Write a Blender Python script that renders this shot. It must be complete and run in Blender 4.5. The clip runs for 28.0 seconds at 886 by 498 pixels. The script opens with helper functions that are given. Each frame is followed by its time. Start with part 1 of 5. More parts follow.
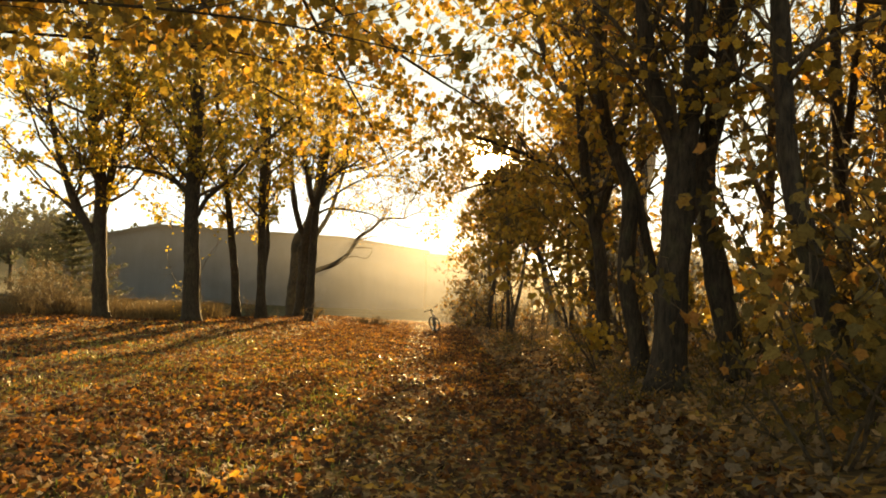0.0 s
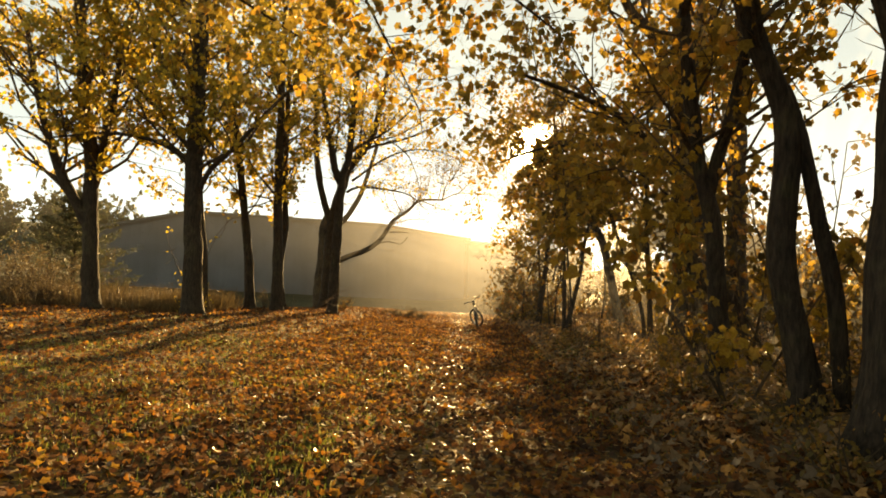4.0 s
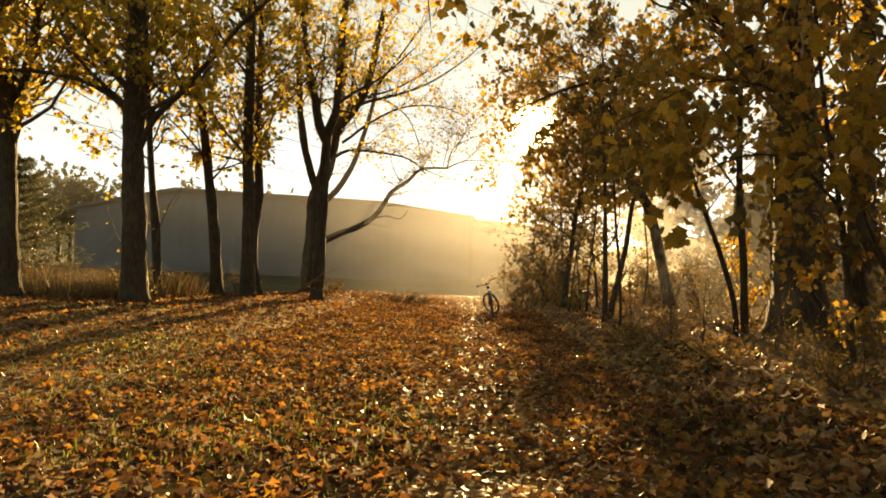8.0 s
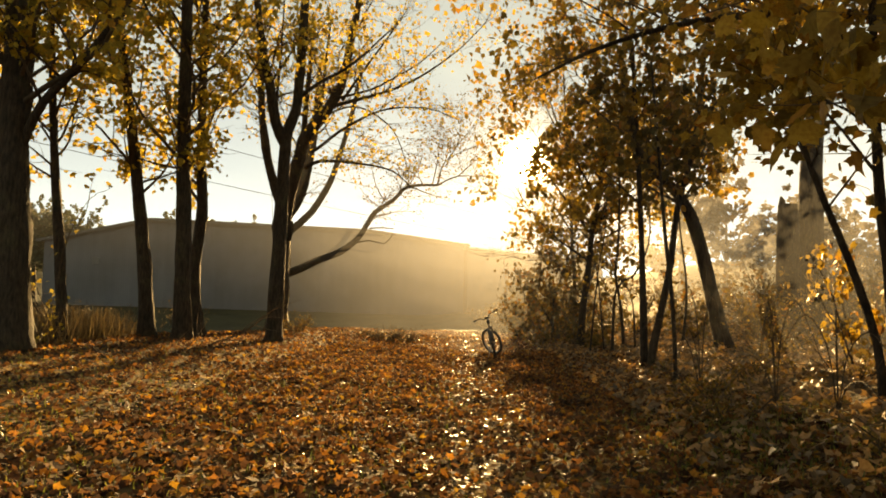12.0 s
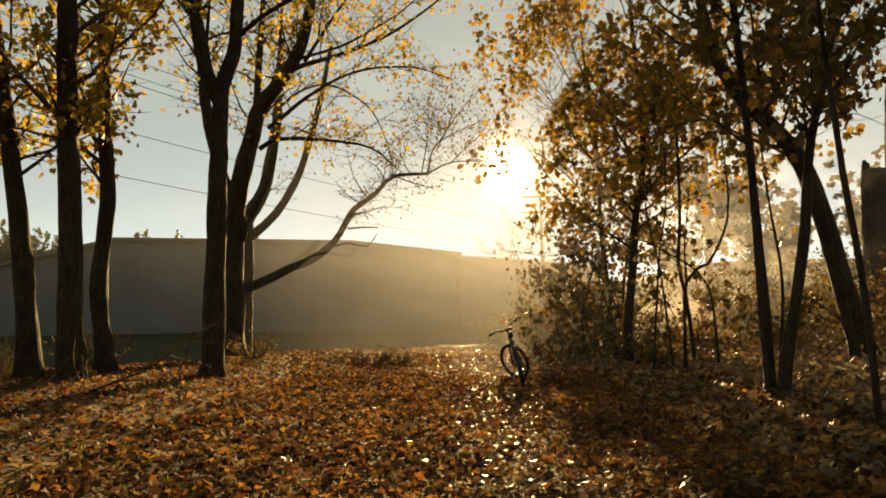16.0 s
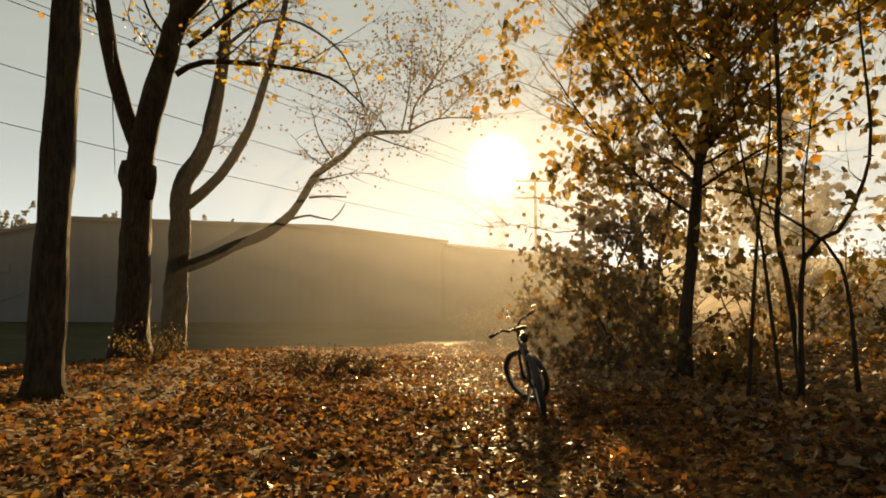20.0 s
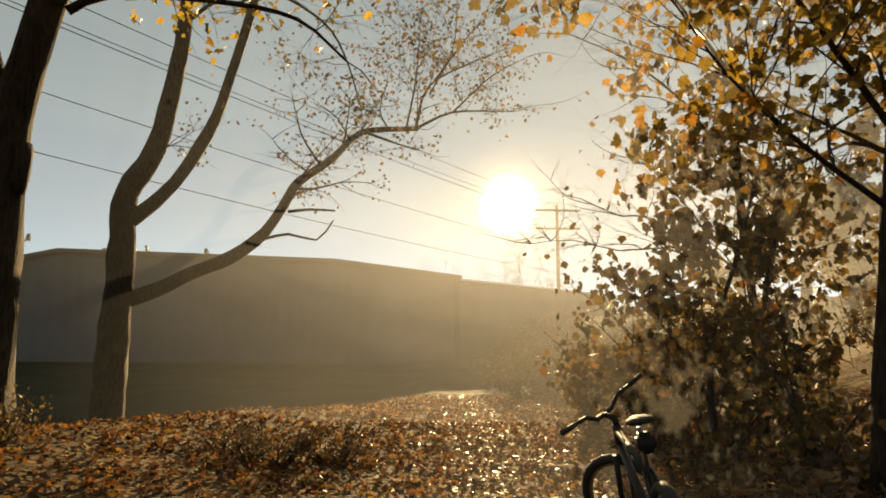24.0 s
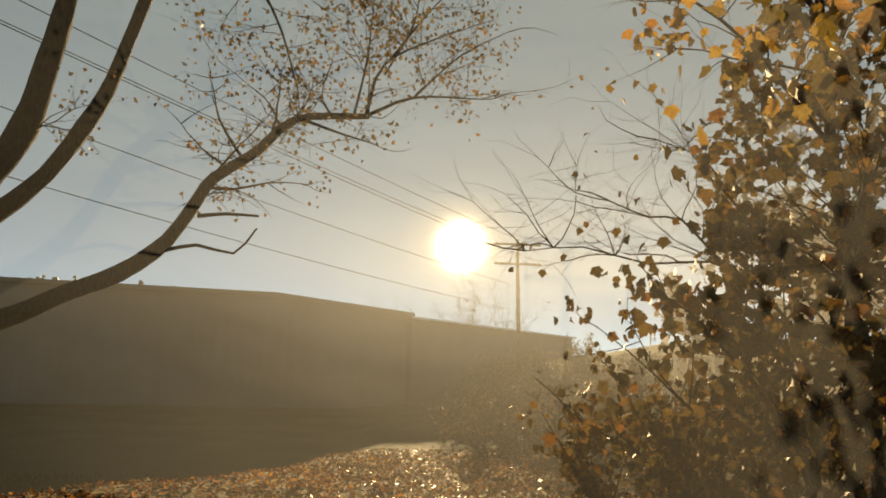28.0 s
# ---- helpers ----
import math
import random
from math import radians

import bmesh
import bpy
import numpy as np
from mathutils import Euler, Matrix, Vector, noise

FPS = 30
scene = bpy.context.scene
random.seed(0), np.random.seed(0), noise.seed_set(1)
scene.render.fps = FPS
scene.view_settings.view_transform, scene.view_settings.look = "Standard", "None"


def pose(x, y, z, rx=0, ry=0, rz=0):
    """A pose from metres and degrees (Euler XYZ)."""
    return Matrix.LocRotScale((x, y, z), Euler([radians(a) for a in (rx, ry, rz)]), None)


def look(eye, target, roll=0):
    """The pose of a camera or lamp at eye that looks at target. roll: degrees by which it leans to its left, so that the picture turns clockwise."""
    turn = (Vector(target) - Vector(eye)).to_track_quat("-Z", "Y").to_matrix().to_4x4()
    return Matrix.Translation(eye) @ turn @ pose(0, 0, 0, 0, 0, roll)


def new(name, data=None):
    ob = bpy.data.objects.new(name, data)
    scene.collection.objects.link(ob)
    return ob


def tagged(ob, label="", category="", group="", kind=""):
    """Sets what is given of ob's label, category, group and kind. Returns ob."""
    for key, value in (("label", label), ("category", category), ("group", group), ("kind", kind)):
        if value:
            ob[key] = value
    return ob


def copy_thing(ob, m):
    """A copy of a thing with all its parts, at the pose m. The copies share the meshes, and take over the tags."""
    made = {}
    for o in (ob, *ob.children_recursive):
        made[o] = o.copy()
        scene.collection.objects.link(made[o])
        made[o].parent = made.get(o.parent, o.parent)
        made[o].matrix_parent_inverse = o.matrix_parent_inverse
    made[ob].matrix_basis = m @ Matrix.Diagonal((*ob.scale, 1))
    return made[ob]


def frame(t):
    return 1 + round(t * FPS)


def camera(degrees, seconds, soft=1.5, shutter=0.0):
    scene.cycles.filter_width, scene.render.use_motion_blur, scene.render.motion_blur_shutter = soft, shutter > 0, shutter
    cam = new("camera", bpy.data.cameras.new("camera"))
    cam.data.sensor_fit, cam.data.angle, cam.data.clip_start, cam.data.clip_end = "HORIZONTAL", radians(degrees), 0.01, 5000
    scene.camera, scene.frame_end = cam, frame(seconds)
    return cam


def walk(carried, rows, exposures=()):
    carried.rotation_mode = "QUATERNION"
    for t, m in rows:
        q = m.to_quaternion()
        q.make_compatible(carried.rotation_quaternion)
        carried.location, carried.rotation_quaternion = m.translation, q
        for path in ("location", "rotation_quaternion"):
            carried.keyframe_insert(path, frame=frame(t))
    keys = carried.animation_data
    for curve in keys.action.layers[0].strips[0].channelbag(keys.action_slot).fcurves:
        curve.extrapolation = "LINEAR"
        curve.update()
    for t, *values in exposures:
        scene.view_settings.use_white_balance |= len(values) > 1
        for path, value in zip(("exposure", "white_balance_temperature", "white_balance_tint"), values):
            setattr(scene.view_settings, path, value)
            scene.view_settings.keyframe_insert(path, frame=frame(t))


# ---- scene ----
cam = camera(62.4, 28.0, soft=1.8)
METRES, EYE, TILT, LEAN, TURN = 30.0, 1.35, 0.0, 0.0, 0.0
ROWS = [
    (0.0, 0.0, 0.0, 0.0, -0.12, 3.88, -1.8),
    (0.5, 0.0001, 0.0178, -0.0002, 0.68, 3.78, -2.17),
    (1.0, 0.0014, 0.0354, -0.0007, 1.16, 3.1, -2.71),
    (1.5, 0.0028, 0.051, 0.0003, 1.41, 2.7, -3.1),
    (2.0, 0.0021, 0.067, 0.0008, 1.45, 2.55, -3.19),
    (2.5, 0.0044, 0.0826, 0.0003, 1.58, 3.37, -2.82),
    (3.0, 0.0033, 0.0989, -0.0001, 2.14, 3.72, -2.3),
    (3.5, -0.0002, 0.1168, -0.0, 2.47, 3.32, -2.1),
    (5.5, -0.0092, 0.1878, -0.0017, 4.83, 2.38, -2.15),
    (6.0, -0.0126, 0.2086, -0.0023, 4.39, 1.82, -2.29),
    (6.5, -0.0137, 0.2286, -0.0022, 3.27, 1.58, -2.32),
    (7.0, -0.0165, 0.248, -0.0022, 2.42, 1.59, -2.31),
    (7.5, -0.0176, 0.2669, -0.0026, 1.96, 1.59, -2.22),
    (8.0, -0.0181, 0.2861, -0.0021, 3.12, 1.54, -1.83),
    (8.5, -0.0203, 0.305, -0.0022, 3.48, 1.59, -1.56),
    (9.0, -0.0193, 0.3229, -0.0017, 2.81, 1.66, -1.44),
    (9.5, -0.0213, 0.3391, -0.002, 0.65, 2.49, -0.99),
    (10.0, -0.0225, 0.3537, -0.0026, -2.01, 2.49, -0.89),
    (10.5, -0.0206, 0.3704, -0.0017, -1.7, 3.12, -1.29),
    (11.0, -0.0214, 0.3887, -0.0023, 0.66, 3.14, -2.68),
    (11.5, -0.0207, 0.4082, -0.0034, 2.55, 2.63, -2.76),
    (12.0, -0.0206, 0.4267, -0.0027, 2.75, 4.03, -0.98),
    (12.5, -0.0229, 0.4456, -0.0035, 2.42, 4.3, 0.19),
    (14.5, -0.0275, 0.5209, -0.0049, 2.15, 6.19, 1.5),
    (15.0, -0.0305, 0.5429, -0.0057, 1.95, 5.44, 0.96),
    (15.5, -0.0328, 0.5639, -0.0051, 1.88, 5.39, 0.81),
    (16.0, -0.0371, 0.5863, -0.0063, 1.89, 5.12, 1.49),
    (16.5, -0.0372, 0.6079, -0.0062, 1.99, 5.11, 2.48),
    (17.0, -0.0392, 0.6269, -0.0062, 1.96, 4.66, 2.65),
    (17.5, -0.0382, 0.6457, -0.0063, 2.0, 5.52, 2.18),
    (18.0, -0.0379, 0.6629, -0.0067, 2.71, 6.43, 1.9),
    (18.5, -0.0391, 0.6823, -0.0069, 2.96, 5.91, 1.01),
    (19.0, -0.0384, 0.7016, -0.0067, 2.96, 5.83, 0.69),
    (19.5, -0.0395, 0.7203, -0.007, 2.54, 5.69, 0.93),
    (20.0, -0.0388, 0.7395, -0.0077, 0.74, 4.56, 0.42),
    (20.5, -0.039, 0.7563, -0.007, -2.45, 5.8, 0.55),
    (22.5, -0.0446, 0.8306, -0.0065, -5.72, 6.48, 1.97),
    (23.0, -0.0443, 0.8491, -0.0059, -5.7, 6.69, 3.01),
    (23.5, -0.0444, 0.867, -0.0052, -2.9, 6.48, 1.54),
    (24.0, -0.0428, 0.8844, -0.0029, 1.69, 7.56, 0.16),
    (24.5, -0.0439, 0.9014, -0.0023, 2.02, 8.25, -0.5),
    (25.0, -0.0434, 0.917, -0.002, -0.32, 8.57, -0.55),
    (25.5, -0.0454, 0.9328, -0.0003, -2.57, 10.78, 0.47),
    (26.0, -0.0471, 0.9476, 0.0, -3.79, 12.61, 1.39),
    (26.5, -0.0471, 0.9613, 0.0006, -2.93, 11.24, 1.31),
    (27.0, -0.0484, 0.9736, 0.0009, -2.34, 11.05, 0.09),
    (27.5, -0.0472, 0.9853, 0.0003, -2.22, 11.01, -0.49),
    (28.0, -0.0473, 0.9951, 0.0005, -2.21, 10.73, -0.41),
]
EXPOSURES = [(0.0, 2.5, 15400, 7), (3.0, 2.3, 15400, 7), (6.0, 2.28, 16000, 8), (10.0, 2.14, 16600, 8), (11.0, 1.66, 16400, 9), (12.2, 2.04, 15800, 8), (15.0, 1.76, 14000, 7), (17.0, 1.42, 13600, 7), (18.5, 1.58, 13600, 8), (20.5, 1.5, 13800, 9), (23.0, 1.4, 11200, 6), (25.0, 1.08, 10400, 6), (28.0, 0.8, 9900, 4)]
walk(cam, [(t, pose(0, 0, EYE, TILT, LEAN, TURN) @ pose(METRES * x, METRES * y, METRES * z, 90 + pitch, roll, yaw)) for t, x, y, z, yaw, pitch, roll in ROWS], EXPOSURES)

# ---- light: low autumn morning sun ahead of the walker, clear hazy sky ----
SUN_AZ, SUN_EL = radians(3.6), radians(10.95)
SUN_DIR = Vector((math.sin(SUN_AZ) * math.cos(SUN_EL), math.cos(SUN_AZ) * math.cos(SUN_EL), math.sin(SUN_EL)))
sun_data = bpy.data.lights.new("sun", "SUN")
sun_data.energy, sun_data.angle, sun_data.color = 5.0, radians(0.8), (1.0, 0.80, 0.55)
sun = new("sun", sun_data)
sun.matrix_world = look((SUN_DIR * 300)[:], (0, 0, 0))


def build_world():
    world = bpy.data.worlds.new("morning_sky")
    scene.world = world
    world.use_nodes = True
    nt = world.node_tree
    nt.nodes.clear()
    out = nt.nodes.new("ShaderNodeOutputWorld")
    sky = nt.nodes.new("ShaderNodeTexSky")
    sky.sky_type, sky.sun_disc = "NISHITA", False
    sky.sun_elevation, sky.sun_rotation = SUN_EL, SUN_AZ
    sky.air_density, sky.dust_density, sky.ozone_density = 0.22, 0.0, 0.4
    bg = nt.nodes.new("ShaderNodeBackground")
    bg.inputs["Strength"].default_value = 0.05
    nt.links.new(sky.outputs[0], bg.inputs["Color"])
    # the sun's own disc and the bright haze round it
    co = nt.nodes.new("ShaderNodeTexCoord")
    dot = nt.nodes.new("ShaderNodeVectorMath")
    dot.operation = "DOT_PRODUCT"
    nt.links.new(co.outputs["Generated"], dot.inputs[0])
    dot.inputs[1].default_value = SUN_DIR
    last = bg.outputs[0]
    for power, strength, colour in ((6500.0, 40.0, (1.0, 0.93, 0.72)), (900.0, 0.4, (1.0, 0.78, 0.45)), (40.0, 0.02, (1.0, 0.84, 0.56)), (1.5, 0.012, (1.0, 0.94, 0.84)), (0.0, 0.122, (0.72, 0.95, 1.14))):
        clamp = nt.nodes.new("ShaderNodeMath")
        clamp.operation = "MAXIMUM"
        clamp.inputs[1].default_value = 0.0
        nt.links.new(dot.outputs["Value"], clamp.inputs[0])
        up = nt.nodes.new("ShaderNodeMath")
        up.operation = "POWER"
        up.inputs[1].default_value = power
        nt.links.new(clamp.outputs[0], up.inputs[0])
        times = nt.nodes.new("ShaderNodeMath")
        times.operation = "MULTIPLY"
        times.inputs[1].default_value = strength
        nt.links.new(up.outputs[0], times.inputs[0])
        glow = nt.nodes.new("ShaderNodeBackground")
        glow.inputs["Color"].default_value = (*colour, 1)
        if power == 0.0:
            # faint streaks of high cloud
            mp = nt.nodes.new("ShaderNodeMapping")
            mp.inputs["Scale"].default_value = (1.2, 1.2, 9.0)
            mp.inputs["Rotation"].default_value = (0.0, radians(14), 0.0)
            nt.links.new(co.outputs["Generated"], mp.inputs["Vector"])
            cirrus = nt.nodes.new("ShaderNodeTexNoise")
            cirrus.inputs["Scale"].default_value, cirrus.inputs["Detail"].default_value = 2.2, 5.0
            nt.links.new(mp.outputs[0], cirrus.inputs["Vector"])
            tone = nt.nodes.new("ShaderNodeValToRGB")
            for el, at, k in zip(tone.color_ramp.elements, (0.35, 0.7), (0.93, 1.1)):
                el.position, el.color = at, (*(min(1.2, c * k) for c in colour), 1)
            nt.links.new(cirrus.outputs["Fac"], tone.inputs[0])
            nt.links.new(tone.outputs[0], glow.inputs["Color"])
        nt.links.new(times.outputs[0], glow.inputs["Strength"])
        add = nt.nodes.new("ShaderNodeAddShader")
        nt.links.new(last, add.inputs[0])
        nt.links.new(glow.outputs[0], add.inputs[1])
        last = add.outputs[0]
    nt.links.new(last, out.inputs["Surface"])


build_world()


# ---- materials ----
def material(name):
    m = bpy.data.materials.new(name)
    m.use_nodes = True
    m.node_tree.nodes.clear()
    return m, m.node_tree


def node(nt, kind, **values):
    n = nt.nodes.new(kind)
    for key, value in values.items():
        n.inputs[key.replace("_", " ")].default_value = value
    return n


def ramp(nt, stops, factor=None, constant=False):
    r = nt.nodes.new("ShaderNodeValToRGB")
    if constant:
        r.color_ramp.interpolation = "CONSTANT"
    els = r.color_ramp.elements
    while len(els) < len(stops):
        els.new(0.5)
    for el, (at, colour) in zip(els, stops):
        el.position, el.color = at, (*colour, 1)
    if factor is not None:
        nt.links.new(factor, r.inputs[0])
    return r


def mix(nt, a, b, factor, how="MIX"):
    m = nt.nodes.new("ShaderNodeMix")
    m.data_type, m.blend_type = "RGBA", how
    for socket, value in ((m.inputs[6], a), (m.inputs[7], b), (m.inputs[0], factor)):
        if hasattr(value, "is_linked"):
            nt.links.new(value, socket)
        else:
            socket.default_value = (*value, 1) if isinstance(value, tuple) else value
    return m.outputs[2]


def bump(nt, height, strength, distance):
    b = node(nt, "ShaderNodeBump", Strength=strength, Distance=distance)
    nt.links.new(height, b.inputs["Height"])
    return b.outputs[0]


def object_coords(nt, scale=(1, 1, 1)):
    co = nt.nodes.new("ShaderNodeTexCoord")
    mp = nt.nodes.new("ShaderNodeMapping")
    mp.inputs["Scale"].default_value = scale
    nt.links.new(co.outputs["Object"], mp.inputs["Vector"])
    return mp.outputs[0]


def noise_tex(nt, vector, scale, detail=4.0, rough=0.55):
    n = node(nt, "ShaderNodeTexNoise", Scale=scale, Detail=detail, Roughness=rough)
    nt.links.new(vector, n.inputs["Vector"])
    return n


def leaf_material(name, stops, through_amount=0.5, gloss=0.4, rough=0.42, patchy=0.0):
    """A thin leaf: each one its own colour, some light passes through it."""
    m, nt = material(name)
    out = nt.nodes.new("ShaderNodeOutputMaterial")
    geo = nt.nodes.new("ShaderNodeNewGeometry")
    base = ramp(nt, stops, geo.outputs["Random Per Island"])
    vec = object_coords(nt)
    spots = noise_tex(nt, vec, 38.0, 3.0)
    dark = ramp(nt, [(0.35, (0.55, 0.45, 0.35)), (0.6, (1, 1, 1))], spots.outputs["Fac"])
    colour = mix(nt, base.outputs[0], dark.outputs[0], 0.7, "MULTIPLY")
    if patchy:
        # broad dark patches in the colour imitate crown shadows as well as wet hollows
        dark_patch = noise_tex(nt, vec, 1.2, 4.0, 0.65)
        old = ramp(nt, [(0.41, (0.2, 0.16, 0.14)), (0.59, (1, 1, 1))], dark_patch.outputs["Fac"])
        colour = mix(nt, colour, old.outputs[0], patchy, "MULTIPLY")
    front = node(nt, "ShaderNodeBsdfPrincipled", Roughness=rough)
    front.inputs["Specular IOR Level"].default_value = gloss
    back = nt.nodes.new("ShaderNodeBsdfTranslucent")
    nt.links.new(colour, front.inputs["Base Color"])
    bright = nt.nodes.new("ShaderNodeGamma")
    bright.inputs["Gamma"].default_value = 0.85
    nt.links.new(colour, bright.inputs["Color"])
    nt.links.new(bright.outputs[0], back.inputs["Color"])
    both = nt.nodes.new("ShaderNodeMixShader")
    both.inputs[0].default_value = through_amount
    nt.links.new(front.outputs[0], both.inputs[1])
    nt.links.new(back.outputs[0], both.inputs[2])
    nt.links.new(both.outputs[0], out.inputs["Surface"])
    return m


def bark_material(name, low, high, moss=0.0):
    m, nt = material(name)
    out = nt.nodes.new("ShaderNodeOutputMaterial")
    b = node(nt, "ShaderNodeBsdfPrincipled", Roughness=0.88)
    b.inputs["Specular IOR Level"].default_value = 0.2
    vec = object_coords(nt, (1, 1, 0.22))
    ridges = noise_tex(nt, vec, 26.0, 6.0, 0.65)
    patches = noise_tex(nt, object_coords(nt), 2.6, 4.0)
    colour = ramp(nt, [(0.36, low), (0.62, high)], ridges.outputs["Fac"]).outputs[0]
    tint = ramp(nt, [(0.35, (0.7, 0.72, 0.66)), (0.65, (1.15, 1.08, 1.0))], patches.outputs["Fac"])
    colour = mix(nt, colour, tint.outputs[0], 1.0, "MULTIPLY")
    if moss:
        green = ramp(nt, [(0.52, (0, 0, 0)), (0.68, (moss, moss, moss))], patches.outputs["Fac"])
        colour = mix(nt, colour, (0.07, 0.085, 0.03), green.outputs[0])
    nt.links.new(colour, b.inputs["Base Color"])
    nt.links.new(bump(nt, ridges.outputs["Fac"], 1.0, 0.06), b.inputs["Normal"])
    nt.links.new(b.outputs[0], out.inputs["Surface"])
    return m


def plain_material(name, colour, rough=0.5, metal=0.0, wear=0.3, scale=30.0, gloss=0.5):
    m, nt = material(name)
    out = nt.nodes.new("ShaderNodeOutputMaterial")
    b = node(nt, "ShaderNodeBsdfPrincipled", Roughness=rough, Metallic=metal)
    b.inputs["Specular IOR Level"].default_value = gloss
    n = noise_tex(nt, object_coords(nt), scale, 5.0)
    shade = ramp(nt, [(0.3, tuple(c * (1 - wear) for c in colour)), (0.7, tuple(min(1, c * (1 + wear)) for c in colour))], n.outputs["Fac"])
    nt.links.new(shade.outputs[0], b.inputs["Base Color"])
    r = ramp(nt, [(0.3, (rough * 0.8,) * 3), (0.7, (min(1, rough * 1.2),) * 3)], n.outputs["Fac"])
    nt.links.new(r.outputs[0], b.inputs["Roughness"])
    nt.links.new(bump(nt, n.outputs["Fac"], 0.15, 0.004), b.inputs["Normal"])
    nt.links.new(b.outputs[0], out.inputs["Surface"])
    return m


GOLD = leaf_material("leaf_gold", [(0.0, (0.15, 0.12, 0.03)), (0.25, (0.31, 0.235, 0.045)), (0.6, (0.47, 0.335, 0.055)), (0.85, (0.52, 0.31, 0.045)), (1.0, (0.34, 0.17, 0.035))], 0.5, 0.15, 0.55)
OLIVE = leaf_material("leaf_olive_gold", [(0.0, (0.12, 0.088, 0.026)), (0.35, (0.23, 0.155, 0.034)), (0.7, (0.38, 0.23, 0.042)), (1.0, (0.42, 0.18, 0.035))], 0.45, 0.14, 0.55)
RUSSET = leaf_material("leaf_russet", [(0.0, (0.14, 0.092, 0.027)), (0.4, (0.31, 0.185, 0.036)), (0.75, (0.46, 0.275, 0.045)), (1.0, (0.38, 0.15, 0.03))], 0.42, 0.15, 0.55)
FALLEN = leaf_material("leaf_fallen", [(0.0, (0.044, 0.026, 0.017)), (0.45, (0.12, 0.054, 0.027)), (0.68, (0.24, 0.09, 0.03)), (0.87, (0.38, 0.145, 0.032)), (0.95, (0.46, 0.25, 0.045)), (1.0, (0.17, 0.085, 0.04))], 0.46, 0.3, 0.84, 0.75)
SODDEN = leaf_material("leaf_sodden", [(0.0, (0.085, 0.06, 0.038)), (0.5, (0.25, 0.155, 0.08)), (0.85, (0.36, 0.2, 0.08)), (1.0, (0.46, 0.25, 0.065))], 0.3, 0.2, 0.45)
# brown-olive leaves with the shade of dense foliage put into the colour
SHADED = leaf_material("leaf_brown_olive_shade", [(0.0, (0.06, 0.048, 0.02)), (0.5, (0.15, 0.098, 0.03)), (0.85, (0.25, 0.145, 0.034)), (1.0, (0.30, 0.115, 0.03))], 0.28, 0.12, 0.6)
LITTER = leaf_material("leaf_litter_brown", [(0.0, (0.07, 0.05, 0.035)), (0.5, (0.2, 0.125, 0.068)), (0.85, (0.33, 0.18, 0.075)), (1.0, (0.42, 0.2, 0.05))], 0.3, 0.4, 0.6)
BRUSH = leaf_material("leaf_dry_brown", [(0.0, (0.05, 0.037, 0.022)), (0.6, (0.10, 0.07, 0.036)), (1.0, (0.16, 0.105, 0.045))], 0.22, 0.1, 0.65)
GRASS = leaf_material("grass_blade", [(0.0, (0.05, 0.075, 0.015)), (0.6, (0.13, 0.15, 0.03)), (1.0, (0.28, 0.22, 0.07))], 0.4, 0.3)
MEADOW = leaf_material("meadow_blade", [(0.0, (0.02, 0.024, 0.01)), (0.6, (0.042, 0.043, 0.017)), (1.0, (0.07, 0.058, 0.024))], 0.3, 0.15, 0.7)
WEED = leaf_material("dry_weed", [(0.0, (0.075, 0.05, 0.026)), (0.6, (0.14, 0.094, 0.046)), (1.0, (0.21, 0.145, 0.066))], 0.22, 0.2, 0.7)
NEEDLE = leaf_material("conifer_needle", [(0.0, (0.04, 0.05, 0.026)), (0.7, (0.08, 0.086, 0.042)), (1.0, (0.13, 0.11, 0.06))], 0.3, 0.2, 0.6)
BARK = bark_material("bark_grey_brown", (0.022, 0.016, 0.012), (0.064, 0.047, 0.034), 0.2)
BARK_DARK = bark_material("bark_dark", (0.022, 0.016, 0.013), (0.066, 0.048, 0.037), 0.2)
TWIG = bark_material("twig_bark", (0.05, 0.036, 0.026), (0.12, 0.085, 0.06))


# ---- ground ----
def smooth(a, b, v):
    k = np.clip((np.asarray(v, float) - a) / (b - a), 0, 1)
    return k * k * (3 - 2 * k)


def waves(x, y):
    """Soft unevenness of the soil, the same everywhere it is asked for."""
    return (0.035 * np.sin(0.9 * x + 0.4 * y) * np.sin(0.5 * y - 0.3 * x + 1) + 0.02 * np.sin(2.3 * x - 1.1 * y) * np.sin(1.9 * y + 0.7 * x)
            + 0.012 * np.sin(5.1 * x + 2.2 * y + 2) * np.sin(4.3 * y - 3.0 * x))


# the roofline of the hall beyond the field: x, y, z of its corner, peak, second bend and far eave
ROOFLINE = [(-39.9, 77.0, 6.3), (-31.0, 79.0, 8.4), (-11.4, 83.0, 8.0), (-2.1, 85.0, 6.9)]
FIELD_X, FIELD_Z = [-200, -60, -30, -6, -1, 4, 9, 16, 40, 120], [2.0, 0.6, 0.2, -0.2, 0.2, 2.6, 3.4, 3.6, 3.0, 2.0]


def carpet_rim(y):
    """Where the leafy ride's open edge drops to the field."""
    return np.interp(y, [28, 31.5, 33.5, 36, 38, 38.8, 40, 43, 48, 52, 60], [-9.0, -7.5, -6.9, -6.2, -5.6, -5.1, -4.5, -3.7, -3.1, -2.7, -2.4])


